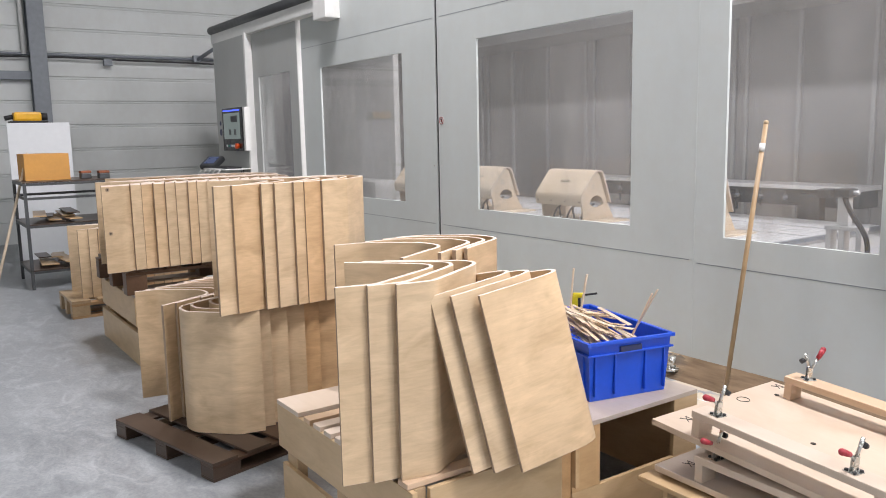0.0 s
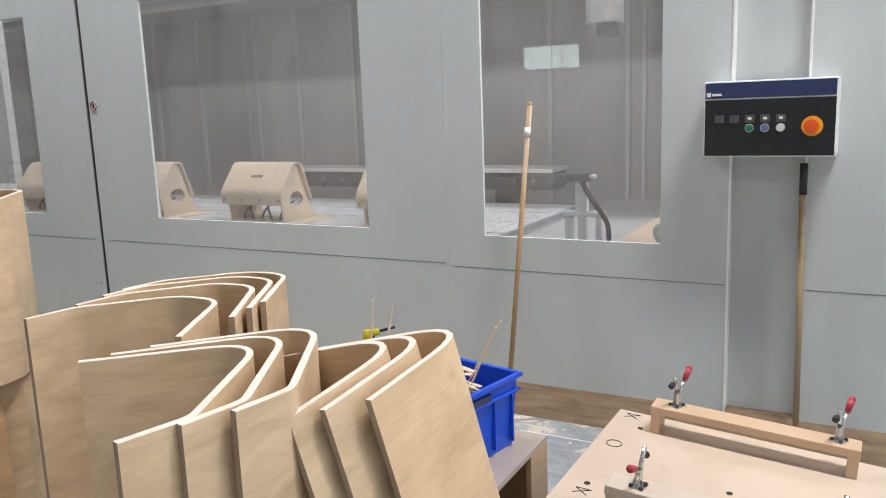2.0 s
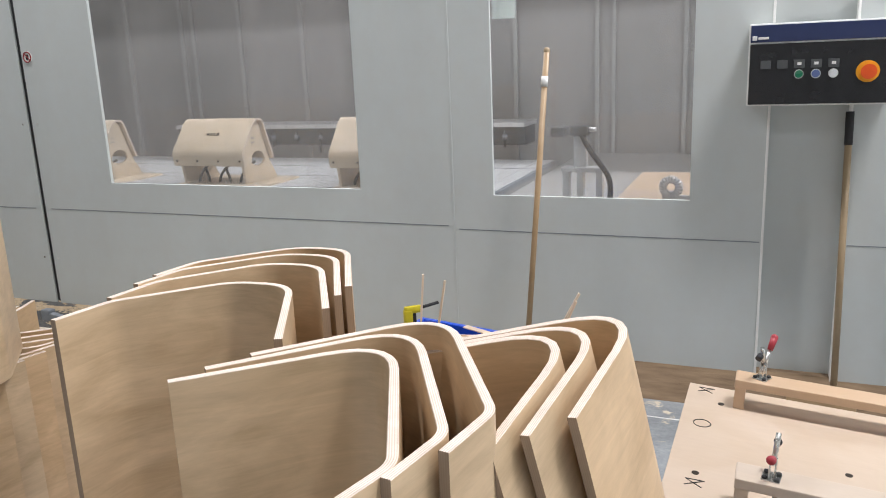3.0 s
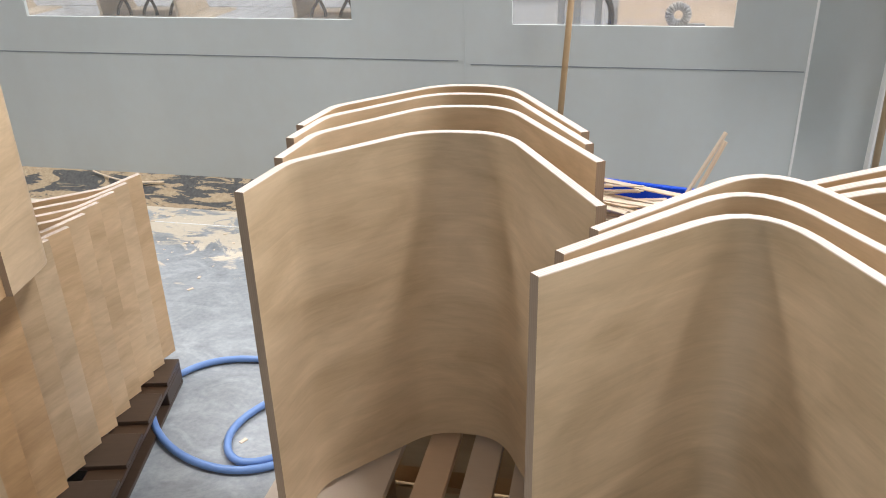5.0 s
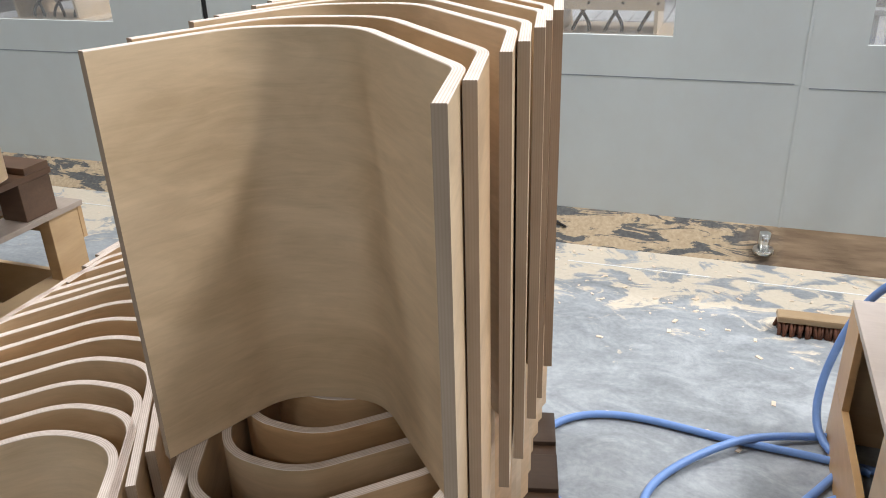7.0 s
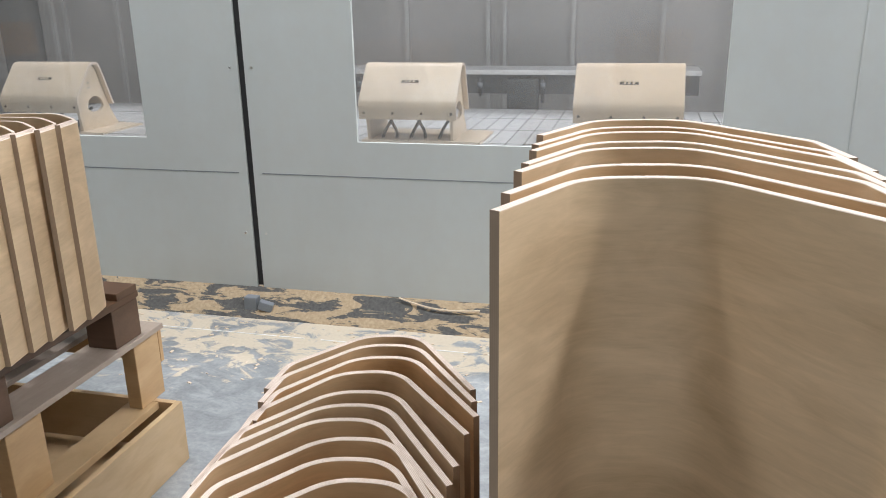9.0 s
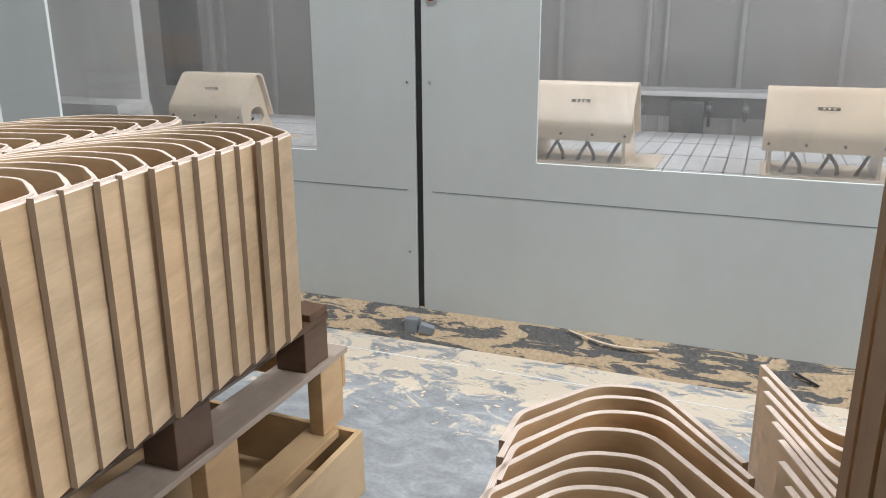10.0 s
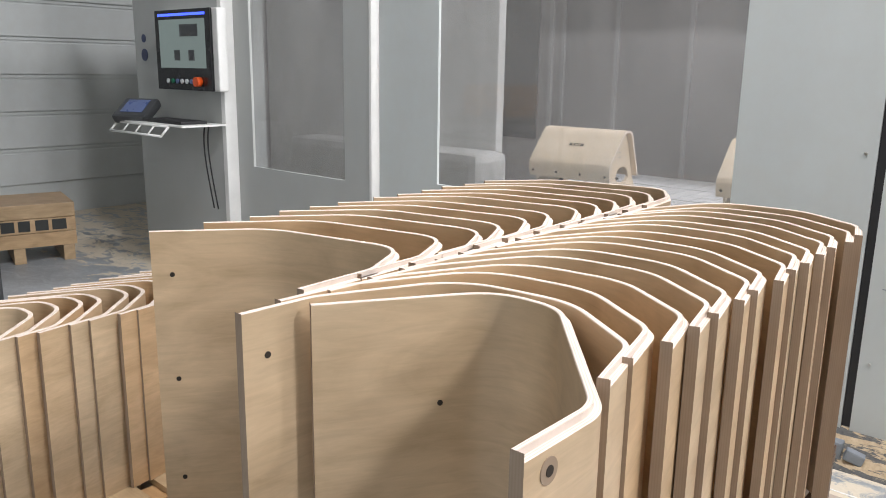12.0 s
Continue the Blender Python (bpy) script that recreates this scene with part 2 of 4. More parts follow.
def bbox(bm, lo, hi, mat=0, rot=None, bevel=0.0):
    """One box from corner to corner, rotated by rot, with its long edges eased by bevel."""
    r = bmesh.ops.create_cube(bm, size=1.0)
    c = [(a + b) / 2 for a, b in zip(lo, hi)]
    sz = [b - a for a, b in zip(lo, hi)]
    m = Matrix.Translation(c) @ (rot.to_4x4() if rot else Matrix()) @ Matrix.Diagonal((*sz, 1))
    bmesh.ops.transform(bm, matrix=m, verts=r["verts"])
    fs = {f for v in r["verts"] for f in v.link_faces}
    for f in fs:
        f.material_index = mat
    if bevel:
        es = {e for v in r["verts"] for e in v.link_edges}
        bmesh.ops.bevel(bm, geom=list(es), offset=bevel, segments=2, affect="EDGES", profile=0.6)
    return bm


def rod(bm, a, b, r1, r2=None, seg=12, mat=0):
    a, b = Vector(a), Vector(b)
    d = b - a
    m = Matrix.Translation((a + b) / 2) @ d.to_track_quat("Z", "Y").to_matrix().to_4x4()
    r = bmesh.ops.create_cone(bm, cap_ends=True, segments=seg, radius1=r1, radius2=r1 if r2 is None else r2, depth=d.length, matrix=m)
    for f in {f for v in r["verts"] for f in v.link_faces}:
        f.material_index = mat
        f.smooth = len(f.verts) == 4
    return bm


def ball(bm, c, r, sc=(1, 1, 1), rot=None):
    m = Matrix.Translation(c) @ (rot.to_4x4() if rot else Matrix()) @ Matrix.Diagonal((r * sc[0], r * sc[1], r * sc[2], 1))
    q = bmesh.ops.create_uvsphere(bm, u_segments=14, v_segments=9, radius=1, matrix=m)
    for f in {f for v in q["verts"] for f in v.link_faces}:
        f.smooth = True
    return bm


def part(name, bm, material, parent=None, label=""):
    me = bpy.data.meshes.new(name)
    bm.to_mesh(me)
    bm.free()
    for mt in material if isinstance(material, (list, tuple)) else [material]:
        me.materials.append(mt)
    ob = new(name, me)
    if parent:
        ob.parent = parent
    return tagged(ob, label)


def empty(name, m, label, category, group=""):
    ob = new(name)
    ob.matrix_world = m
    return tagged(ob, label, category, group)


def boxpart(name, lo, hi, mat, parent=None, bevel=0.003, label="", rot=None):
    return part(name, bbox(bmesh.new(), lo, hi, bevel=bevel, rot=rot), mat, parent, label)


def rodpart(name, a, b, r, mat, parent=None, label="", r2=None, seg=12):
    return part(name, rod(bmesh.new(), a, b, r, r2, seg), mat, parent, label)


def tube(name, pts, r, mat, parent=None, label="", cyclic=False):
    cu = bpy.data.curves.new(name, "CURVE")
    cu.dimensions, cu.bevel_depth, cu.bevel_resolution, cu.use_fill_caps = "3D", r, 3, True
    sp = cu.splines.new("NURBS")
    sp.points.add(len(pts) - 1)
    for p, q in zip(sp.points, pts):
        p.co = (*q, 1)
    sp.use_endpoint_u, sp.order_u, sp.use_cyclic_u, sp.resolution_u = True, 4, cyclic, 6
    cu.materials.append(mat)
    ob = new(name, cu)
    if parent:
        ob.parent = parent
    return tagged(ob, label)


def structure(ob, label, category):
    return tagged(ob, label, category, kind="structure")


# ---- building ----
structure(boxpart("floor", (-9.0, -11.0, -0.2), (13.0, 5.0, 0.0), CONCRETE, bevel=0), "grey worn concrete floor with sawdust near the machine", "floor")
structure(boxpart("ceiling", (-9.0, -11.0, 6.6), (13.0, 5.0, 6.7), DULL, bevel=0), "pale hall ceiling", "ceiling")
structure(boxpart("wall_south", (-9.0, -11.2, 0), (13.0, -11.0, 6.7), CLAD, bevel=0), "pale hall wall", "wall")
structure(boxpart("wall_north", (-9.0, 5.0, 0), (13.0, 5.2, 6.7), CLAD, bevel=0), "pale hall wall", "wall")
structure(boxpart("wall_east", (13.0, -11.2, 0), (13.2, 5.2, 6.7), CLAD, bevel=0), "pale hall wall", "wall")

hw = structure(empty("window_1", pose(-0.95, -10.995, 2.15), "", ""), "small high hall window with bright daylight", "window")
boxpart("pane", (-0.55, 0.0, 0.0), (0.55, 0.004, 0.42), SKYLIGHT, hw, 0)
for a, b in (((-0.60, 0.0, -0.05), (0.60, 0.03, 0.0)), ((-0.60, 0.0, 0.42), (0.60, 0.03, 0.47)), ((-0.60, 0.0, 0.0), (-0.55, 0.03, 0.42)), ((0.55, 0.0, 0.0), (0.60, 0.03, 0.42)), ((0.20, 0.0, 0.0), (0.23, 0.03, 0.42))):
    boxpart("window_frame", a, b, GREYSTEEL, hw, 0.003)

WX = -7.45
wall = structure(boxpart("wall_west", (WX - 0.2, -11.2, 0), (WX, 5.2, 6.7), CLAD, bevel=0), "pale grey-white ribbed metal cladding wall", "wall")
z = 0.32
while z < 6.4:
    boxpart("cladding_panel", (WX, -11.0, z), (WX + 0.018, 5.0, z + 0.30), CLAD, wall, 0.006)
    boxpart("cladding_bead", (WX, -11.0, z + 0.315), (WX + 0.010, 5.0, z + 0.335), CLAD, wall, 0.003)
    z += 0.35
column = empty("steel_column", pose(WX + 0.02, -1.95, 0), "grey painted steel column against the clad wall", "column")
boxpart("flange", (0.0, -0.11, 0), (0.014, 0.11, 6.6), GREYSTEEL, column)
boxpart("web", (0.014, -0.006, 0), (0.19, 0.006, 6.6), GREYSTEEL, column)
boxpart("flange", (0.19, -0.11, 0), (0.204, 0.11, 6.6), GREYSTEEL, column)
rail = empty("wall_rail", pose(WX + 0.05, -3.2, 2.42), "dark grey horizontal steel rail on the wall", "rail")
boxpart("beam", (0, -2.0, -0.06), (0.08, 1.2, 0.06), GREYSTEEL, rail)
duct = empty("wall_conduit", pose(WX + 0.06, 0, 2.72), "pipes and black cable running along the clad wall", "conduit")
rodpart("pipe", (0, -6, 0.0), (0, 2.8, 0.02), 0.022, GREYSTEEL, duct)
tube("cable", [(0.05, -6, -0.05), (0.05, -3, -0.07), (0.05, -1.7, -0.01), (0.06, -1.0, -0.05), (0.05, 0.0, -0.04), (0.05, 1.2, -0.07), (0.05, 2.8, -0.04)], 0.014, BLACK, duct)
rodpart("riser", (0.02, -2.12, 0.0), (0.02, -2.12, 3.4), 0.03, TRIM, duct)
for by, bz in ((-2.0, 0.06), (-1.0, -0.08), (0.35, 0.02)):
    boxpart("junction_box", (0.0, by - 0.06, bz - 0.05), (0.08, by + 0.06, bz + 0.05), GREYSTEEL, duct)
rodpart("brace", (0.05, 0.35, 0.0), (0.6, 0.8, 0.35), 0.03, GREYSTEEL, duct)

# ---- machining centre enclosure ----
SEAM = -0.035
mach = empty("machining_centre", pose(0, 0, 0), "large light grey enclosed woodworking machine with windows", "machine")
TOP = 2.85
T = 0.018
WIN = {"w1": (-2.21, -0.577, 0.861, 2.185), "w2": (0.518, 2.104, 0.865, 2.19), "w3": (2.789, 3.651, 0.853, 2.20)}


def panel(x0, x1, z0, z1, win=None, y=0.0, mat=GREY, name="enclosure_panel"):
    """A sheet panel with a window opening cut through it; returns the panel."""
    bm = bmesh.new()
    if win:
        a, b, c, d = win
        for lo, hi in (((x0, z0), (x1, c)), ((x0, d), (x1, z1)), ((x0, c), (a, d)), ((b, c), (x1, d))):
            bbox(bm, (lo[0], y, lo[1]), (hi[0], y + T, hi[1]))
        bmesh.ops.remove_doubles(bm, verts=bm.verts, dist=0.0005)
    else:
        bbox(bm, (x0, y, z0), (x1, y + T, z1), bevel=0.004)
    ob = part(name, bm, mat, mach)
    if win:
        pane = boxpart("pane", (a - 0.01, y + T + 0.003, c - 0.01), (b + 0.01, y + T + 0.009, d + 0.01), GLASS, ob, 0)
        pane.visible_shadow = False
    return ob


GAP = 0.017
LOW = 0.10
p1 = panel(-2.66, SEAM - GAP, LOW, TOP, WIN["w1"])
p2 = panel(SEAM + GAP, 2.587, LOW, TOP, WIN["w2"])
p3 = panel(2.593, 3.940, LOW, TOP, WIN["w3"])
p4 = panel(3.940, 4.230, 0.0, TOP, None, 0.05)
p5 = panel(4.230, 7.5, LOW, TOP, None, 0.0)
boxpart("seam_seal", (SEAM - GAP, 0.012, LOW + 0.02), (SEAM + GAP, 0.04, TOP), BLACK, mach, 0.002)
for x0, x1, zz, own in ((-2.64, -0.095, 0.702, p1), (0.027, 2.564, 0.702, p2), (2.616, 3.93, 0.688, p3), (4.25, 7.4, 0.69, p5), (-2.64, -0.09, 2.42, p1), (0.027, 2.56, 2.42, p2), (2.616, 3.93, 2.42, p3)):
    boxpart("fold_line", (x0, -0.0012, zz - 0.0025), (x1, 0.002, zz + 0.0015), GREYSTEEL, own, 0)
for xx, yy in ((3.940, 0.0), (4.230, 0.0)):
    boxpart("edge_trim", (xx - 0.005, yy - 0.004, 0.10), (xx + 0.005, yy + 0.05, TOP), TRIM, mach, 0.002)
boxpart("edge_trim", (2.585, -0.002, LOW), (2.595, 0.004, TOP), GREY, mach, 0.001)
for zz in (0.40, 1.20):
    for xx in (SEAM - 0.055, SEAM + 0.055):
        rodpart("rivet", (xx, -0.004, zz), (xx, 0.002, zz), 0.006, STEEL, mach)
# skirt and feet
sk = bmesh.new()
vs = [sk.verts.new(p) for p in ((-2.85, -0.135, 0.0), (7.5, -0.135, 0.0), (7.5, 0.01, 0.125), (-2.85, 0.01, 0.125), (-2.85, 0.3, 0.0), (7.5, 0.3, 0.0), (7.5, 0.3, 0.125), (-2.85, 0.3, 0.125))]
for q in ((0, 1, 2, 3), (4, 7, 6, 5), (3, 2, 6, 7), (0, 4, 5, 1), (1, 5, 6, 2), (0, 3, 7, 4)):
    sk.faces.new([vs[k] for k in q])
part("base_skirt", sk, BASE, mach, "dark base skirt caked with sawdust")


def machine_foot(x):
    f = rodpart("levelling_foot", (x, -0.10, 0.055), (x, -0.10, 0.125), 0.022, STEEL, mach)
    rodpart("foot_pad", (x, -0.10, 0.04), (x, -0.10, 0.058), 0.04, STEEL, f)


machine_foot(2.536)
br = boxpart("seam_bracket", (SEAM - 0.05, -0.10, 0.02), (SEAM + 0.02, -0.05, 0.095), GREYSTEEL, mach, 0.008)
boxpart("bracket_plate", (SEAM + 0.03, -0.11, 0.03), (SEAM + 0.10, -0.07, 0.075), GREYSTEEL, mach, 0.006, rot=Euler((0, 0.3, 0.2)).to_matrix())
# door and operator cabinet
pd = panel(-4.03, -2.71, LOW, TOP - 0.1, (-3.855, -2.93, 0.81, 2.205), -0.03, GREY2, "door_panel")
boxpart("edge_trim", (-2.71, -0.036, LOW), (-2.69, 0.03, TOP - 0.1), TRIM, mach, 0.003)
boxpart("corner_post", (-4.08, -0.12, 0.0), (-4.032, 0.04, TOP - 0.1), TRIM, mach, 0.006)
boxpart("operator_cabinet", (-5.20, -0.115, 0.0), (-4.082, 0.25, TOP - 0.12), GREY2, mach, 0.006)
boxpart("top_rail", (-5.3, -0.10, TOP - 0.12), (-2.0, 0.02, TOP + 0.04), TRIM, mach, 0.01)
rodpart("rail_tube", (-5.3, -0.09, TOP + 0.06), (-2.0, -0.09, TOP + 0.06), 0.055, DARKSTEEL, mach)
boxpart("rail_end", (-2.0, -0.16, TOP - 0.22), (-1.72, 0.05, TOP + 0.30), TRIM, mach, 0.008)
# inside
boxpart("back_wall", (-5.5, 3.3, 0.0), (7.5, 3.4, 2.7), MACHIN, mach, 0)
boxpart("end_wall", (7.4, 0.05, 0.0), (7.5, 3.3, 2.7), MACHIN, mach, 0)
boxpart("end_wall", (-5.5, 0.26, 0.0), (-5.4, 3.3, 2.7), MACHIN, mach, 0)
boxpart("hood", (-5.4, 2.5, 2.55), (7.4, 3.3, 2.65), MACHIN, mach, 0)
for k in range(16):
    bx = -3.7 + 0.7 * k
    boxpart("back_rib", (bx, 3.265, 0.5), (bx + 0.035, 3.3, 2.6), RIBMAT, mach, 0.003)
    if k % 3 == 0:
        boxpart("back_rib", (bx + 0.14, 3.27, 0.5), (bx + 0.17, 3.3, 2.6), RIBMAT, mach, 0.003)
bed = boxpart("machine_bed", (-2.7, 0.30, 0.20), (2.50, 2.4, 0.677), MACHIN, mach, 0.01)
for k in range(50):
    boxpart("bed_slat", (-2.6 + 0.1015 * k, 0.62, 0.677), (-2.6 + 0.1015 * k + 0.0935, 2.38, 0.702), BEDMAT, bed, 0.003)
for yy in (0.95, 1.42, 1.90):
    boxpart("bed_joint", (-2.6, yy, 0.7022), (2.46, yy + 0.006, 0.7034), DARKSTEEL, bed, 0)
boxpart("chip_pan", (2.505, 0.30, 0.20), (7.3, 3.2, 0.655), MACHIN, mach, 0.01)
boxpart("bed_front_rail", (2.47, 0.62, 0.60), (2.499, 2.38, 0.70), GREYSTEEL, bed, 0.003)
boxpart("beam_top", (-1.2, 2.58, 0.93), (2.19, 2.95, 0.965), BEDMAT, mach, 0.004)
boxpart("beam_face", (-1.2, 2.62, 0.785), (2.18, 2.92, 0.93), DARKSTEEL, mach, 0.004)
boxpart("beam_carriage", (0.80, 2.52, 0.66), (1.03, 2.62, 0.90), DARKSTEEL, mach, 0.012)
boxpart("beam_carriage", (1.70, 2.52, 0.66), (1.90, 2.62, 0.90), DARKSTEEL, mach, 0.012)
for k in range(14):
    hx = -1.1 + 0.24 * k
    th = rodpart("tool_holder", (hx, 2.60, 0.72 + 0.05 * (k % 3)), (hx, 2.60, 0.90), 0.012, DARKSTEEL, mach, seg=8)
    rodpart("collet", (hx, 2.60, 0.83), (hx, 2.60, 0.87), 0.022, GREYSTEEL, th, seg=10)
pk = boxpart("probe_post", (2.90, 0.84, 0.655), (3.13, 0.93, 0.69), BEDMAT, mach, 0.004)
for px in (2.905, 2.985, 3.09):
    boxpart("post_leg", (px, 0.85, 0.69), (px + 0.035, 0.92, 0.84), BEDMAT, pk, 0.004)
boxpart("post_cap", (2.90, 0.84, 0.84), (3.13, 0.93, 0.865), BEDMAT, pk, 0.004)
boxpart("probe_column", (2.965, 0.86, 0.866), (3.035, 0.91, 1.035), BEDMAT, mach, 0.006)
ph = boxpart("probe_head", (2.84, 0.83, 1.03), (2.93, 0.94, 1.085), DARKSTEEL, mach, 0.018)
boxpart("head_block", (2.95, 0.83, 1.036), (3.05, 0.94, 1.092), DARKSTEEL, ph, 0.016)
rodpart("head_pin", (3.04, 0.88, 1.066), (3.085, 0.88, 1.07), 0.012, BEDMAT, ph)
tube("probe_cable", [(3.01, 0.85, 1.05), (3.05, 0.83, 0.97), (3.12, 0.82, 0.89), (3.185, 0.82, 0.80), (3.17, 0.84, 0.70), (3.16, 0.86, 0.66)], 0.015, BLACK, mach)
boxpart("chip_slope", (3.20, 0.62, 0.656), (3.95, 1.85, 0.70), PLY_BOARD, mach, 0.004)
eye = bmesh.new()
for k in range(20):
    a, b = k * math.tau / 20, (k + 1) * math.tau / 20
    rod(eye, (3.49 + 0.042 * math.cos(a), 0.80, 0.775 + 0.042 * math.sin(a)), (3.49 + 0.042 * math.cos(b), 0.80, 0.775 + 0.042 * math.sin(b)), 0.021, seg=8)
part("bracket_eye", eye, BEDMAT, mach, "round pale clamp eye")
boxpart("bracket_foot", (3.45, 0.785, 0.7005), (3.62, 0.815, 0.735), BEDMAT, mach, 0.006)
rodpart("spindle_body", (2.80, 2.0, 2.02), (2.80, 2.0, 2.55), 0.13, BEDMAT, mach, seg=24)
rodpart("spindle_nose", (2.82, 2.0, 1.93), (2.82, 2.0, 2.02), 0.075, DARKSTEEL, mach, seg=24)
boxpart("white_cover", (-5.35, 1.22, 0.5), (-2.74, 1.30, 2.5), COVER, mach, 0.01)
boxpart("cover_foot", (-4.6, 0.85, 0.40), (-2.62, 1.21, 0.93), COVER, mach, 0.06)
boxpart("dark_opening", (-4.30, 3.285, 0.82), (-3.83, 3.299, 2.5), DARKSTEEL, mach, 0.002)


def stool(x, y=0.88, z=0.716):
    """A small plywood stool fixed on the bed: bent shell over two side cheeks with oval openings."""
    st = empty("plywood_stool", pose(x, y, z), "pale bent plywood stool standing on the machine bed", "stool", "stools in the machine")
    dense = rounded([(0.015, 0.125, 0), (-0.002, 0.205, 0.05), (0.165, 0.408, 0.07), (0.235, 0.408, 0.055), (0.335, 0.14, 0)])
    part("seat_shell", strip(dense, 0.014, 0.57, axis="x"), [PLY_STOOL, EDGE, EDGE], st)
    for sx in (0.03, 0.522):
        cheek = bmesh.new()
        ring = [(0.05, 0.0), (0.03, 0.135)] + [(0.175 + (py - 0.175) * 0.90, pz - 0.010) for py, pz in dense[5:-1]] + [(0.33, 0.13), (0.41, 0.0)]
        hole = [(0.20 + 0.085 * math.cos(a) * (1.0 if math.sin(a) < 0 else 0.85), 0.155 + 0.05 * math.sin(a)) for a in [k * math.tau / 18 for k in range(18)]]
        ro = [cheek.verts.new((sx, p[0], p[1])) for p in ring]
        ho = [cheek.verts.new((sx, p[0], p[1])) for p in hole]
        eds = [cheek.edges.new((q[k], q[(k + 1) % len(q)])) for q in (ro, ho) for k in range(len(q))]
        fl = bmesh.ops.triangle_fill(cheek, use_beauty=True, use_dissolve=False, edges=eds)
        fs = [g for g in fl["geom"] if isinstance(g, bmesh.types.BMFace)]
        ex = bmesh.ops.extrude_face_region(cheek, geom=fs)
        bmesh.ops.translate(cheek, verts=[g for g in ex["geom"] if isinstance(g, bmesh.types.BMVert)], vec=(0.018, 0, 0))
        bmesh.ops.recalc_face_normals(cheek, faces=cheek.faces)
        part("side_cheek", cheek, PLY_STOOL, st)
    boxpart("base_board", (0.0, 0.02, -0.0145), (0.70, 0.44, -0.0005), PLY_STOOL, st, 0.002)
    boxpart("handle_slot", (0.235, 0.070, 0.325), (0.335, 0.088, 0.328), HOLE, st, 0, rot=Euler((radians(50.6), 0, 0)).to_matrix())
    for cx in (0.262, 0.285, 0.308):
        boxpart("slot_tab", (cx - 0.006, 0.071, 0.3255), (cx + 0.006, 0.080, 0.3295), PLY_STOOL, st, 0, rot=Euler((radians(50.6), 0, 0)).to_matrix())
    for cz in (0.26, 0.29):
        boxpart("pencil_mark", (0.5395, 0.14, cz), (0.5410, 0.20 - cz * 0.1, cz + 0.008), GREYSTEEL, st, 0)
    for a in range(5):
        x0 = 0.10 + 0.085 * a
        tube("vacuum_hose", [(x0, 0.12, 0.0), (x0 + 0.02, 0.10, 0.05), (x0 + 0.05 * (-1) ** a, 0.12, 0.10), (x0 + 0.07 * (-1) ** a, 0.2, 0.13)], 0.009, BLACK, st)
    for hx in (0.03, 0.20, 0.37, 0.54):
        rodpart("screw_hole", (hx, -0.0085, 0.158), (hx, 0.004, 0.158), 0.008, HOLE, st, seg=10)
    return st


def smooth_line(pts, n):
    """Catmull-Rom line through points in a plane."""
    P = [pts[0]] + list(pts) + [pts[-1]]
    out = []
    for k in range(1, len(P) - 2):
        p0, p1, p2, p3 = (np.array(q) for q in P[k - 1:k + 3])
        for j in range(n):
            u = j / n
            out.append(tuple(0.5 * (2 * p1 + (p2 - p0) * u + (2 * p0 - 5 * p1 + 4 * p2 - p3) * u * u + (3 * p1 - p0 - 3 * p2 + p3) * u ** 3)))
    out.append(tuple(pts[-1]))
    return out


def rounded(corners, seg=7):
    """A polyline of (x, y, radius) with its corners rounded."""
    out = [corners[0][:2]]
    for k in range(1, len(corners) - 1):
        a, b, c = (Vector(corners[k + d][:2]) for d in (-1, 0, 1))
        r = corners[k][2]
        u, w = (a - b).normalized(), (c - b).normalized()
        ang = math.acos(max(-1, min(1, u.dot(w))))
        d = min(r / math.tan(ang / 2), 0.48 * (a - b).length, 0.48 * (c - b).length)
        p, q = b + u * d, b + w * d
        for j in range(seg + 1):
            s = j / seg
            out.append(tuple(p * (1 - s) ** 2 + b * 2 * s * (1 - s) + q * s * s))
    out.append(corners[-1][:2])
    return out


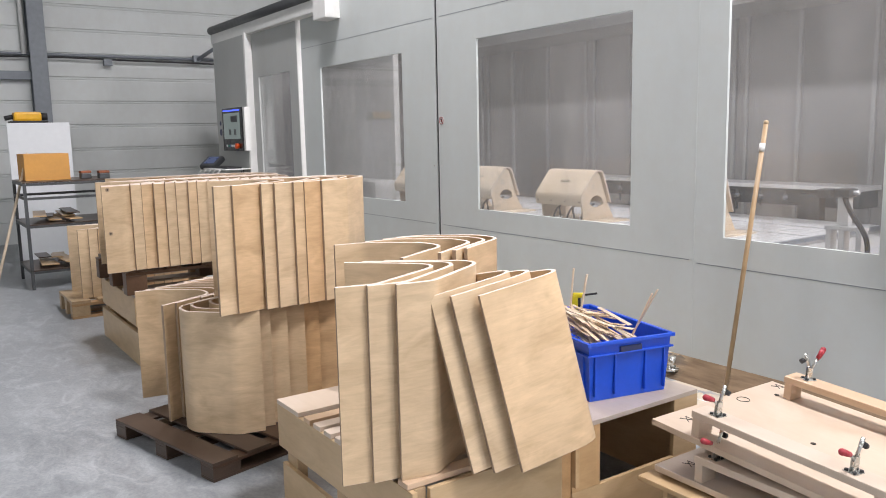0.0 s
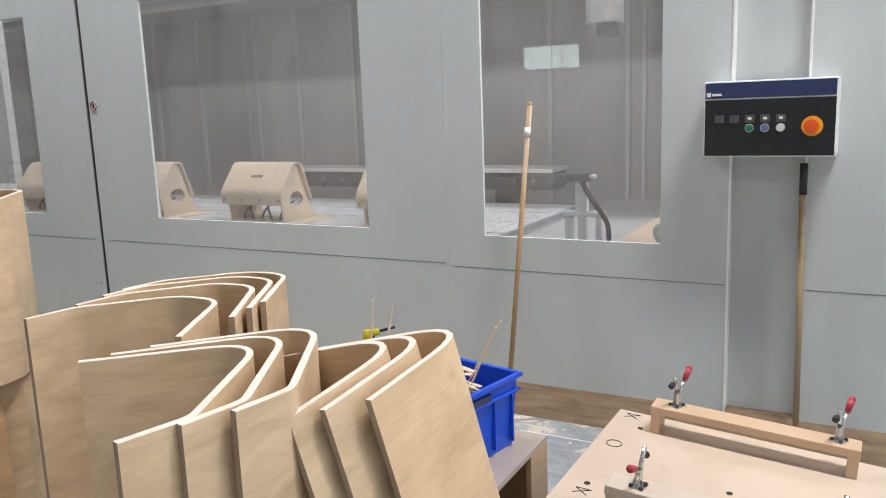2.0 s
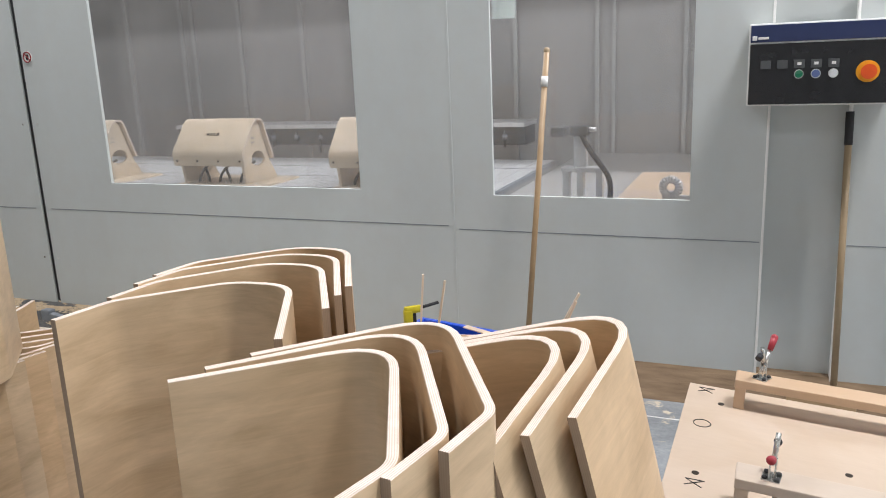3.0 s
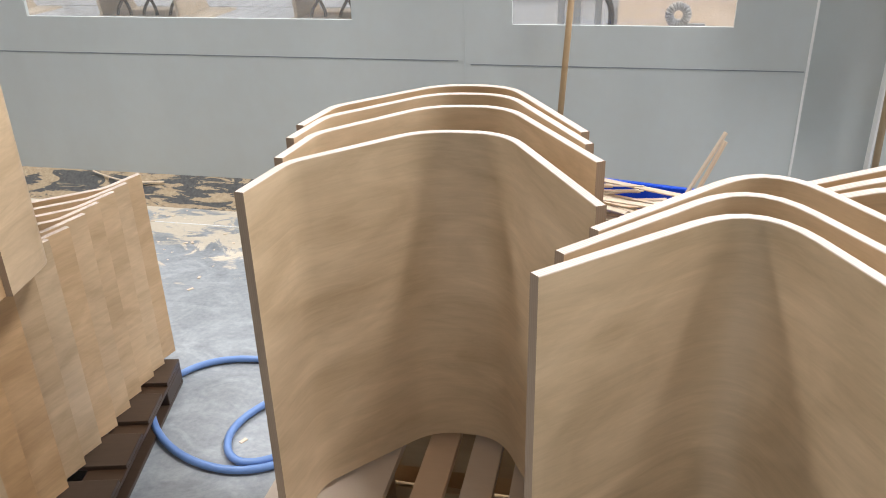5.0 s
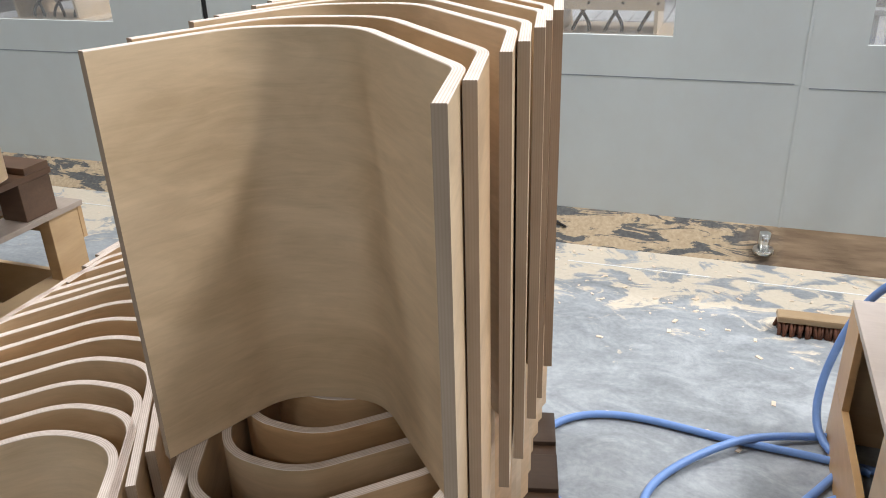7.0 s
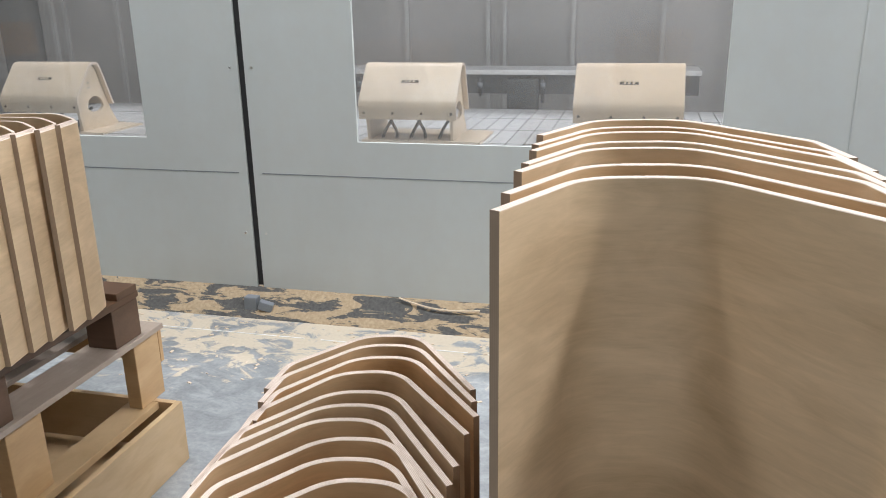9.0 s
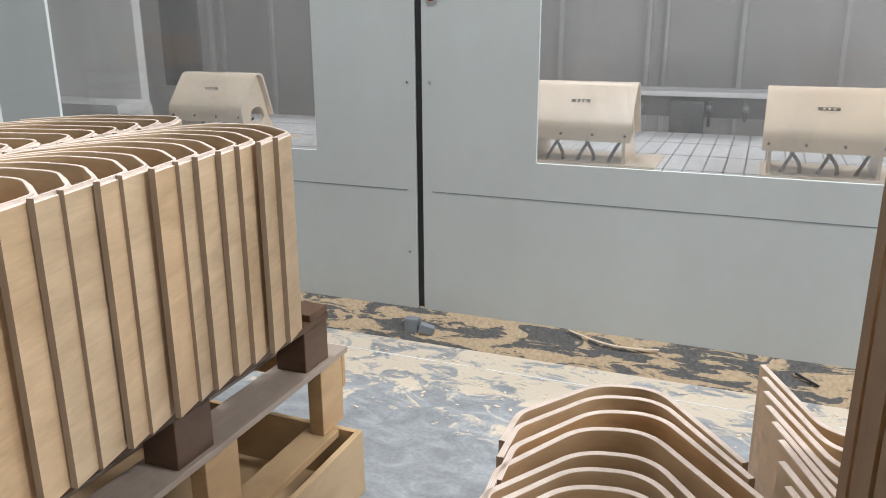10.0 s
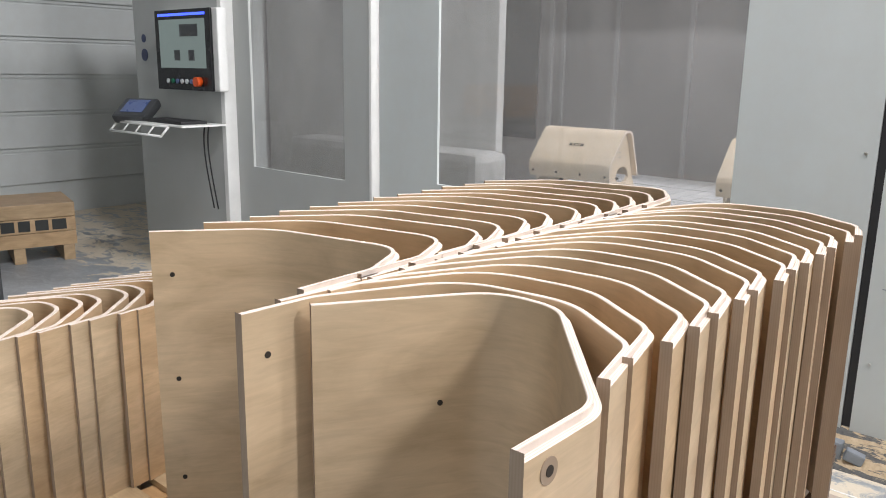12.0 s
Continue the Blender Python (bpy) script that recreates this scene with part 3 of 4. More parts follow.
def strip(line, t, h, axis="z", rabbet=0.0):
    """A bent board: a plan line given thickness t and extruded by h along an axis. Faces take material 0, cut edges 1."""
    bm = bmesh.new()
    uv = bm.loops.layers.uv.new("UVMap")
    L = [Vector(p) for p in line]
    N = []
    for k in range(len(L)):
        d = (L[min(k + 1, len(L) - 1)] - L[max(k - 1, 0)]).normalized()
        N.append(Vector((-d.y, d.x)))
    O = [p + n * t for p, n in zip(L, N)]

    def P(q, hh):
        return (q.x, q.y, hh) if axis == "z" else (hh, q.x, q.y)

    def quad(a, b, c, d, mat, uvs=None, sm=False):
        f = bm.faces.new((a, b, c, d))
        f.material_index, f.smooth = mat, sm
        if uvs:
            for lp, w in zip(f.loops, uvs):
                lp[uv].uv = w

    e = 0.0012
    for line_, inset in ((L, 0), (O, 1)):
        lo = [bm.verts.new(P(p, e)) for p in line_]
        hi = [bm.verts.new(P(p, h - e - (rabbet if inset else 0.0))) for p in line_]
        for k in range(len(L) - 1):
            quad(lo[k], lo[k + 1], hi[k + 1], hi[k], 0, None, True)
    I2 = [p + n * e for p, n in zip(L, N)]
    O2 = [p - n * e for p, n in zip(O, N)]
    M = [(p + q) / 2 for p, q in zip(L, O)]
    for hh, hf in ((0.0, e), (h, h - e)):
        r = rabbet if hh else 0.0
        a = [bm.verts.new(P(p, hh)) for p in I2]
        b = [bm.verts.new(P(p, hh - r)) for p in O2]
        a0 = [bm.verts.new(P(p, hf)) for p in L]
        b0 = [bm.verts.new(P(p, hf - r)) for p in O]
        m1 = [bm.verts.new(P(p, hh)) for p in M] if r else []
        m2 = [bm.verts.new(P(p, hh - r)) for p in M] if r else []
        for k in range(len(L) - 1):
            if r:
                quad(a[k], a[k + 1], m1[k + 1], m1[k], 1, ((0.08, 0), (0.08, 1), (0.5, 1), (0.5, 0)))
                quad(m1[k], m1[k + 1], m2[k + 1], m2[k], 1, ((0.5, 0), (0.5, 1), (0.6, 1), (0.6, 0)))
                quad(m2[k], m2[k + 1], b[k + 1], b[k], 1, ((0.5, 0), (0.5, 1), (0.92, 1), (0.92, 0)))
                quad(a0[k], a0[k + 1], a[k + 1], a[k], 1, ((0, 0), (0, 1), (0.08, 1), (0.08, 0)))
                quad(b0[k], b0[k + 1], b[k + 1], b[k], 1, ((1, 0), (1, 1), (0.92, 1), (0.92, 0)))
                continue
            quad(a[k], a[k + 1], b[k + 1], b[k], 1, ((0.08, 0), (0.08, 1), (0.92, 1), (0.92, 0)))
            quad(a0[k], a0[k + 1], a[k + 1], a[k], 1, ((0, 0), (0, 1), (0.08, 1), (0.08, 0)))
            quad(b0[k], b0[k + 1], b[k + 1], b[k], 1, ((1, 0), (1, 1), (0.92, 1), (0.92, 0)))
    for k in (0, len(L) - 1):
        v = [bm.verts.new(P(q, hh)) for q, hh in ((L[k], 0), (O[k], 0), (O[k], h), (L[k], h))]
        quad(*v, 2, ((0, 0), (1, 0), (1, 1), (0, 1)))
    bmesh.ops.recalc_face_normals(bm, faces=bm.faces)
    return bm


for sx in (-1.92, -0.71, 0.50, 1.71):
    stool(sx - 0.285)

# ---- bent plywood shells ----
SH = 0.585


def shell_mesh(name, corners, t=0.014, h=SH, rabbet=0.0):
    bm = strip(rounded(corners), t, h, rabbet=rabbet)
    me = bpy.data.meshes.new(name)
    bm.to_mesh(me)
    bm.free()
    me.materials.append(PLY)
    me.materials.append(EDGE)
    me.materials.append(EDGE_SHADED)
    return me


# plan of a shell: short flange, slope, crown, straight leg; origin midway between its ends, open towards -y
PROF = [(-0.222, 0.0, 0), (-0.200, 0.120, 0.07), (-0.04, 0.285, 0.11), (0.085, 0.285, 0.09), (0.224, 0.0, 0)]
SHELL_L = shell_mesh("shell_l", PROF)
SHELL_R = shell_mesh("shell_r", [(-x, y, r) for x, y, r in PROF])
# trimmed shells: the flange reaches further down
TH = 0.550
PROF_T = [(-0.190, -0.004, 0), (0.048, 0.225, 0.075), (0.206, -0.115, 0.05), (0.178, -0.228, 0)]
PROF_N = [(-0.18, 0.066, 0), (-0.052, 0.276, 0.10), (0.048, 0.271, 0.08), (0.228, 0.048, 0.06), (0.228, -0.071, 0)]
PROF_F = [(-0.236, 0.055, 0), (-0.150, 0.250, 0.10), (0.0, 0.280, 0.10), (0.208, 0.065, 0.055), (0.238, -0.075, 0)]
PROF_M = [(-0.205, -0.052, 0), (-0.20, 0.057, 0.10), (-0.114, 0.252, 0.12), (0.057, 0.261, 0.12), (0.185, 0.166, 0.05), (0.209, 0.062, 0)]
PROF_U = [(-0.238, -0.028, 0), (-0.114, 0.138, 0.14), (0.162, 0.195, 0.075), (0.228, 0.067, 0.05), (0.238, -0.076, 0)]
TRIM_N = shell_mesh("trimmed_n", PROF_N, h=TH, rabbet=0.007)
TRIM_M = shell_mesh("trimmed_m", PROF_M, h=TH, rabbet=0.007)
RAW_R = shell_mesh("raw_r", PROF_T, h=0.592)
RAW_N = shell_mesh("raw_n", PROF_F, h=0.583)
PROF_W = [(-0.210, 0.158, 0), (0.177, 0.230, 0.10), (0.12, -0.10, 0)]
RAW_W = shell_mesh("raw_w", PROF_W, h=0.545)
TRIM_U = shell_mesh("trimmed_u", PROF_U, h=TH, rabbet=0.007)


def shell(me, x, y, z, turn=0.0, lean=0.0, tip=0.0, label="", group=""):
    ob = new("plywood_shell", me)
    ob.matrix_world = pose(x, y, z, lean, tip, turn)
    return tagged(ob, label or "bent birch plywood shell standing on edge in a nested stack", "plywood shell", group or "raw bent shells")


def pocket(ob, line, k, dz, r=0.007, side=-1, run=0.0):
    """A countersunk screw hole in a shell, at corner point k of its plan line."""
    (x0, y0, _), (x1, y1, _) = line[k], line[k + 1]
    d = Vector((x1 - x0, y1 - y0)).normalized()
    n = Vector((-d.y, d.x)) * (-0.0012 if side < 0 else 0.0152)
    s = run or 0.035 if k == 0 else max(0.02, Vector((x1 - x0, y1 - y0)).length - 0.035)
    c = Vector((x0, y0)) + d * s + n
    n2 = n.normalized() * 0.004
    if r > 0.009:
        part("recess", rod(bmesh.new(), (c.x, c.y, dz), (c.x - n2.x * 0.5, c.y - n2.y * 0.5, dz), r * 1.3, seg=20), EDGE_SHADED, ob, "milled round recess")
        c, r = c + n2 * 0.2, r * 0.55
    return part("screw_hole", rod(bmesh.new(), (c.x, c.y, dz), (c.x - n2.x * 0.5, c.y - n2.y * 0.5, dz), r, seg=12), HOLE, ob, "dark countersunk screw hole")


rng = random.Random(4)


def jit(a):
    return rng.uniform(-a, a)


# stack on the low table, farther group
for x, y, a in ((2.99, -2.40, 3), (2.985, -2.25, 6), (2.965, -2.164, 4), (2.955, -2.10, 3)):
    shell(SHELL_L, x, y, 0.458, a)
# stack on the low table, nearer group: three upright, three leaning
for x, y, a in ((3.355, -2.575, 0), (3.375, -2.505, 4), (3.408, -2.435, 5)):
    shell(RAW_R, x, y, 0.449, a)
for x, y in ((3.601, -2.369), (3.636, -2.316), (3.682, -2.247)):
    shell(RAW_W, x, y, 0.452, 0, 8.0, -11.0, "bent birch plywood shell leaning against its stack")
# double stack on the floor pallet: upper tier
for k, y in enumerate((-2.58, -2.495, -2.36, -2.30, -2.20, -2.145, -2.05)):
    shell(RAW_N, 1.852 - 0.002 * k + jit(0.003), y, 0.673, jit(0.8))
# lower tier, two columns
for k, (x, y, a) in enumerate(((1.222, -1.924, 11), (1.236, -1.980, 12), (1.255, -2.047, 14), (1.253, -2.127, 16), (1.253, -2.225, 12), (1.255, -2.285, 12))):
    shell(SHELL_L, x, y, 0.087, a)
for k in range(8):
    shell(SHELL_L, 1.265 + 0.025 * k + jit(0.006), -2.352 - 0.066 * k + jit(0.008), 0.087, 12 - 1.5 * k + jit(1.5))
for k in range(13):
    y = -1.412 - 0.066 * k - 0.00126 * k * k + jit(0.004)
    shell(SHELL_L, 1.70 + 0.10 * (-1.412 - y) + jit(0.005), y, 0.087, 177 + jit(1.5))
shell(SHELL_L, 1.84, -2.455, 0.087, 178)
# trimmed shells on crates, two columns
GT = "trimmed bent shells"
LT = "trimmed bent plywood shell with screw holes in a tall stack"
for k in range(15):
    if k == 0:
        ob = shell(TRIM_N, 0.094, -2.694, 0.643, 0, 0, 0, LT, GT)
        pocket(ob, PROF_N, 3, 0.522, 0.0095, 1)
        pocket(ob, PROF_N, 3, 0.25, 0.0095, 1)
        for q in (0.12, 0.40):
            pocket(ob, PROF_N, 0, q, 0.004, run=0.17)
        continue
    ob = shell(TRIM_M, 0.083 - 0.0005 * k + jit(0.006), -2.730 + 0.073 * k + jit(0.006), 0.643, jit(1.0), 0, 0, LT, GT)
    if k < 3:
        for q in (0.07, 0.27, 0.49):
            pocket(ob, PROF_M, 0, q, 0.0045)
for k in range(12):
    ob = shell(TRIM_U, -0.398 + jit(0.006), -2.51 + 0.087 * k + 0.04 * (1 - math.exp(-k)) - 0.004 * k + jit(0.008), 0.643, jit(1.2), 0, 0, LT, GT)
    if k < 2:
        for q in (0.07, 0.27, 0.47):
            pocket(ob, PROF_U, 0, q, 0.0045)
# far stack on a pallet
for k in range(11):
    shell(SHELL_R, -1.82 + jit(0.006), -2.60 + 0.075 * k + jit(0.01), 0.15, jit(1.5), group="far bent shells")

# ---- supports ----


def pallet(x, y, lx, ly, h, mat, label, turn=0, slats=6):
    """A wooden pallet: top slats over three bearers with blocks and bottom boards. x, y: its near left corner."""
    p = empty("pallet", pose(x, y, 0, 0, 0, turn), label, "pallet")
    s = h / 0.144
    bw = ly / (slats * 1.35)
    for k in range(slats):
        yy = k * (ly - bw) / (slats - 1)
        boxpart("deck_board", (0, yy, h - 0.022 * s), (lx, yy + bw, h), mat, p, 0.002)
    for xx in (0.0, lx / 2 - 0.05, lx - 0.10):
        boxpart("stringer", (xx, 0, h - 0.044 * s), (xx + 0.10, ly, h - 0.0222 * s), mat, p, 0.002)
        for yy in (0.0, ly / 2 - 0.07, ly - 0.14):
            boxpart("block", (xx, yy, 0.022 * s), (xx + 0.10, yy + 0.14, h - 0.0442 * s), mat, p, 0.003)
        boxpart("bottom_board", (xx, 0, 0.0), (xx + 0.10, ly, 0.0218 * s), mat, p, 0.002)
    return p


pallet(1.46, -3.01, 0.87, 1.38, 0.086, DARKWOOD, "dark stained wooden pallet under plywood shells", 14, 8)
pallet(-2.13, -2.70, 0.62, 1.2, 0.15, PINE, "light wooden pallet under plywood shells")


def frame_crate(x0, x1, y0, y1, z0, z1, label, t=0.018, open_front=True):
    """An open plywood crate frame: two side walls, rails and a deck."""
    c = empty("plywood_crate", pose(x0, y0, z0), label, "crate", "plywood crates")
    lx, ly, h = x1 - x0, y1 - y0, z1 - z0
    boxpart("deck", (0, 0, h - t), (lx, ly, h), DUSTYTOP, c, 0.002)
    for yy in (0, ly - t):
        boxpart("end_wall", (t, yy, 0), (lx - t, yy + t, h - t - 0.0005), PLY_BOX, c, 0.002)
    for xx in (0, lx - t):
        for yy in (0.0, ly - 0.14):
            boxpart("post", (xx, yy, h * 0.42 + 0.0005), (xx + t, yy + 0.14, h - t - 0.0005), PLY_BOX, c, 0.002)
        boxpart("side_board", (xx, 0, 0), (xx + t, ly, h * 0.42), PLY_BOX, c, 0.002)
    return c


# base of the tall double stack
base = empty("plywood_crate", pose(0, 0, 0), "open two-level plywood crate base under a dark pallet", "crate", "plywood crates")
for x0, x1 in ((-0.78, -0.62), (-0.42, -0.28), (-0.08, 0.06), (0.12, 0.255)):
    boxpart("deck_plank", (x0, -2.60, 0.452), (x1, -1.255, 0.470), GREYPLANK, base, 0.002)
for xx in (-0.76, 0.19):
    for yy in (-2.58, -1.95, -1.40):
        boxpart("post", (xx, yy, 0.2205), (xx + 0.05, yy + 0.13, 0.4515), PLY_BOX, base, 0.003)
boxpart("front_board", (-0.76, -2.60, 0.26), (0.24, -2.582, 0.4515), PLY_BOX, base, 0.002)
boxpart("back_board", (-0.76, -1.268, 0.33), (0.24, -1.25, 0.4515), PLY_BOX, base, 0.002)
boxpart("side_board", (0.315, -2.60, 0.0), (0.335, -1.32, 0.22), PLY_BOX, base, 0.002)
boxpart("side_board", (-0.80, -2.60, 0.0), (-0.78, -1.32, 0.22), PLY_BOX, base, 0.002)
boxpart("front_board", (-0.78, -2.60, 0.0), (0.314, -2.58, 0.22), PLY_BOX, base, 0.002)
boxpart("back_board", (-0.78, -1.34, 0.0), (0.314, -1.32, 0.22), PLY_BOX, base, 0.002)
boxpart("lower_deck", (-0.78, -2.58, 0.03), (0.314, -1.34, 0.045), PLY_BOX, base, 0.002)
for xx in (-0.76, 0.16):
    boxpart("bearer", (xx, -2.578, 0.195), (xx + 0.10, -1.342, 0.2195), PLY_BOX, base, 0.002)
dp = empty("pallet", pose(-0.69, -2.64, 0.4915), "reddish-brown wooden pallet carrying a tall stack of shells", "pallet")
for k in range(6):
    boxpart("deck_board", (0.0, 0.02 + 0.235 * k, 0.127), (0.93, 0.12 + 0.235 * k, 0.150), BROWNWOOD, dp, 0.002)
for xx in (0.0, 0.42, 0.83):
    for yy in (0.0, 0.60, 1.16):
        boxpart("block", (xx, yy, -0.021), (xx + 0.10, yy + 0.13, 0.105), BROWNWOOD, dp, 0.003)
    boxpart("stringer", (xx, 0.0, 0.1055), (xx + 0.10, 1.30, 0.1265), BROWNWOOD, dp, 0.002)
# low table of crates
frame_crate(2.685, 3.577, -1.92, -1.23, 0.0, 0.43, "low open plywood crate used as a table")
near = empty("plywood_crate", pose(2.685, -2.65, 0), "slatted plywood crate under the nearer shells", "crate", "plywood crates")
boxpart("wide_slat", (0.0, 0.0, 0.43), (0.20, 0.67, 0.448), PLY_BOARD, near, 0.002)
for k in range(9):
    boxpart("slat", (0.245 + 0.083 * k, 0.0, 0.43), (0.30 + 0.083 * k, 0.67, 0.448), PLY_BOARD, near, 0.002)
for yy in (0.0, 0.652):
    boxpart("long_board", (0.0, yy, 0.26), (0.99, yy + 0.018, 0.4295), PLY_BOX, near, 0.002)
    boxpart("low_board", (0.03, yy, 0.0), (0.99, yy + 0.018, 0.20), PLY_BOX, near, 0.002)
    for xx in (0.04, 0.46, 0.88):
        boxpart("block", (xx, yy + (0.0185 if yy == 0 else -0.0605), 0.0), (xx + 0.09, yy + (0.06 if yy == 0 else -0.0005), 0.4295), PINE, near, 0.003)
boxpart("end_board", (0.972, 0.062, 0.0), (0.99, 0.59, 0.4295), PLY_BOX, near, 0.002)

# ---- blue crate with offcuts ----


def stacking_crate(m):
    c = empty("plastic_crate", m, "blue plastic stacking crate filled with plywood offcuts", "crate")
    lx, ly, h, t, d = 0.58, 0.38, 0.235, 0.004, 0.015
    bm = bmesh.new()
    ring = lambda z, k: [bm.verts.new((sx * (lx / 2 - k), sy * (ly / 2 - k), z)) for sx, sy in ((-1, -1), (1, -1), (1, 1), (-1, 1))]
    rs = [ring(0, d), ring(h, 0), ring(h, t), ring(0.005, d + t)]
    for a, b in zip(rs, rs[1:]):
        for k in range(4):
            bm.faces.new((a[k], a[(k + 1) % 4], b[(k + 1) % 4], b[k]))
    bm.faces.new(rs[0][::-1])
    bm.faces.new(rs[3])
    bmesh.ops.recalc_face_normals(bm, faces=bm.faces)
    part("body", bm, BLUE, c)
    for zz, o, hh in ((h - 0.012, 0.013, 0.014), (h - 0.055, 0.009, 0.007)):
        for sy in (-1, 1):
            boxpart("rim", (-lx / 2 - o, sy * (ly / 2) - (o if sy < 0 else 0.002), zz), (lx / 2 + o, sy * ly / 2 + (o if sy > 0 else 0.002), zz + hh), BLUE, c, 0.002)
        for sx in (-1, 1):
            boxpart("rim", (sx * lx / 2 - (o if sx < 0 else 0.002), -ly / 2 + 0.003, zz), (sx * lx / 2 + (o if sx > 0 else 0.002), ly / 2 - 0.003, zz + hh), BLUE, c, 0.002)
    for sy in (-1, 1):
        for xx in (-0.25, -0.08, 0.08, 0.25):
            boxpart("rib", (xx - 0.003, sy * (ly / 2 - 0.004) - 0.006, 0.02), (xx + 0.003, sy * (ly / 2 - 0.004) + 0.006, h - 0.05), BLUE, c, 0.001)
    for sx in (-1, 1):
        for yy in (-0.16, -0.07, 0.07, 0.16):
            boxpart("rib", (sx * (lx / 2 - 0.003) - 0.007, yy - 0.003, 0.02), (sx * (lx / 2 - 0.003) + 0.007, yy + 0.003, h - 0.05), BLUE, c, 0.001)
        boxpart("hand_hole", (sx * (lx / 2) - 0.0065, -0.05, h - 0.052), (sx * (lx / 2) + 0.0065, 0.05, h - 0.026), NAVY, c, 0.003)
    return c


CRATE = pose(3.195, -1.455, 0.431, 0, 0, -12)
stacking_crate(CRATE)
rg = random.Random(8)
for k in range(60):
    L = rg.uniform(0.16, 0.42)
    wd = rg.uniform(0.004, 0.014)
    lx, ly = rg.uniform(-0.12, 0.12), rg.uniform(-0.07, 0.07)
    L = min(L, 1.9 * (0.27 - abs(lx)))
    bm = bbox(bmesh.new(), (-L / 2, -wd, -0.0015), (L / 2, 0.005, 0.002), bevel=0.0005)
    ob = part("wood_offcut", bm, [PLY_STOOL], None)
    ob.matrix_world = CRATE @ pose(lx, ly, 0.16 + 0.0018 * k + rg.uniform(0, 0.02), rg.uniform(-20, 20), rg.uniform(-9, 9), rg.uniform(-24, 24) + (90 if (k % 5 == 0 and L < 0.2) else 0))
    tagged(ob, "thin plywood offcut strip lying in the blue crate", "wood offcut", "offcuts in the crate")
for x, y, rx, ry, L in ((0.20, 0.10, 0, 62, 0.34), (0.22, 0.08, 4, 66, 0.30), (-0.18, 0.02, 8, 85, 0.36), (-0.14, 0.05, -6, 80, 0.32)):
    ob = part("wood_offcut", bbox(bmesh.new(), (-L / 2, -0.006, -0.003), (L / 2, 0.006, 0.003), bevel=0.001), PLY_STOOL)
    ob.matrix_world = CRATE @ pose(x, y, 0.26, rx, -ry, 30)
    tagged(ob, "thin plywood offcut strip standing up in the blue crate", "wood offcut", "offcuts in the crate")

# ---- clamping jigs ----


def toggle_clamp(m, upright=True):
    """A steel toggle clamp with a red grip."""
    c = empty("toggle_clamp", m, "small steel toggle clamp with a red grip", "clamp", "toggle clamps")
    boxpart("foot_plate", (-0.022, -0.02, 0), (0.022, 0.02, 0.003), STEEL, c, 0.001)
    for sx in (-0.015, 0.015):
        for sy in (-0.013, 0.013):
            rodpart("bolt", (sx, sy, 0.003), (sx, sy, 0.008), 0.006, BLACK, c, seg=6)
    for sy in (-0.006, 0.006):
        boxpart("side_plate", (-0.010, sy - 0.0015, 0.003), (0.010, sy + 0.0015, 0.048), STEEL, c, 0.001)
    arm = rodpart("arm", (-0.002, 0, 0.042), (-0.022, 0, 0.100), 0.006, STEEL, c)
    rodpart("rubber_tip", (-0.026, 0, 0.078), (-0.040, 0, 0.070), 0.009, BLACK, arm)
    p, q = ((0.028, 0, 0.080), (0.046, 0, 0.114)) if upright else ((0.026, 0, 0.058), (0.060, 0, 0.072))
    rodpart("lever", (0.004, 0, 0.036), p, 0.005, STEEL, c)
    part("grip", ball(rod(bmesh.new(), p, q, 0.008, 0.0105), q, 0.0105), RED, c, "red plastic grip")
    return c


def jig(m, lx=1.12, ly=0.70):
    j = empty("clamping_jig", m, "birch plywood clamping jig board with raised bars", "jig", "clamping jigs")
    boxpart("board", (0, -ly, -0.022), (lx, 0, 0), PLY_BOARD, j, 0.002)
    for yy, x0, x1 in ((-0.09, 0.13, 0.72), (-ly + 0.047, 0.16, 0.80)):
        boxpart("bar", (x0, yy - 0.045, 0.065), (x1, yy + 0.035, 0.090), PLY_BOARD, j, 0.003)
        for xx in (x0 + 0.002, x1 - 0.032):
            boxpart("bar_block", (xx, yy - 0.04, 0.0005), (xx + 0.03, yy + 0.03, 0.0645), PLY_BOARD, j, 0.002)
    boxpart("side_strip", (lx - 0.16, -ly + 0.02, 0.0005), (lx - 0.05, -0.02, 0.022), PLY_BOARD, j, 0.002)
    for xx, yy in ((0.07, -0.55), (0.10, -0.12), (0.42, -0.4)):
        rodpart("drill_hole", (xx, yy, -0.001), (xx, yy, 0.0015), 0.009, HOLE, j)
    for cx, cy in ((0.05, -0.04), (0.07, -0.60)):
        mark = bmesh.new()
        for a, b in (((-0.02, -0.015), (0.02, 0.015)), ((-0.02, 0.015), (0.02, -0.015)), ((-0.02, 0.015), (0.025, 0.017))):
            rod(mark, (cx + a[0], cy + a[1], 0.0008), (cx + b[0], cy + b[1], 0.0008), 0.0013, seg=6)
        part("pen_mark", mark, INK, j, "hand-drawn black pen mark")
    tube("pen_ring", [(0.06 + 0.024 * math.cos(k * math.tau / 12), -0.27 + 0.024 * math.sin(k * math.tau / 12), 0.0008) for k in range(12)], 0.0013, INK, j, "hand-drawn black pen ring", True)
    return j


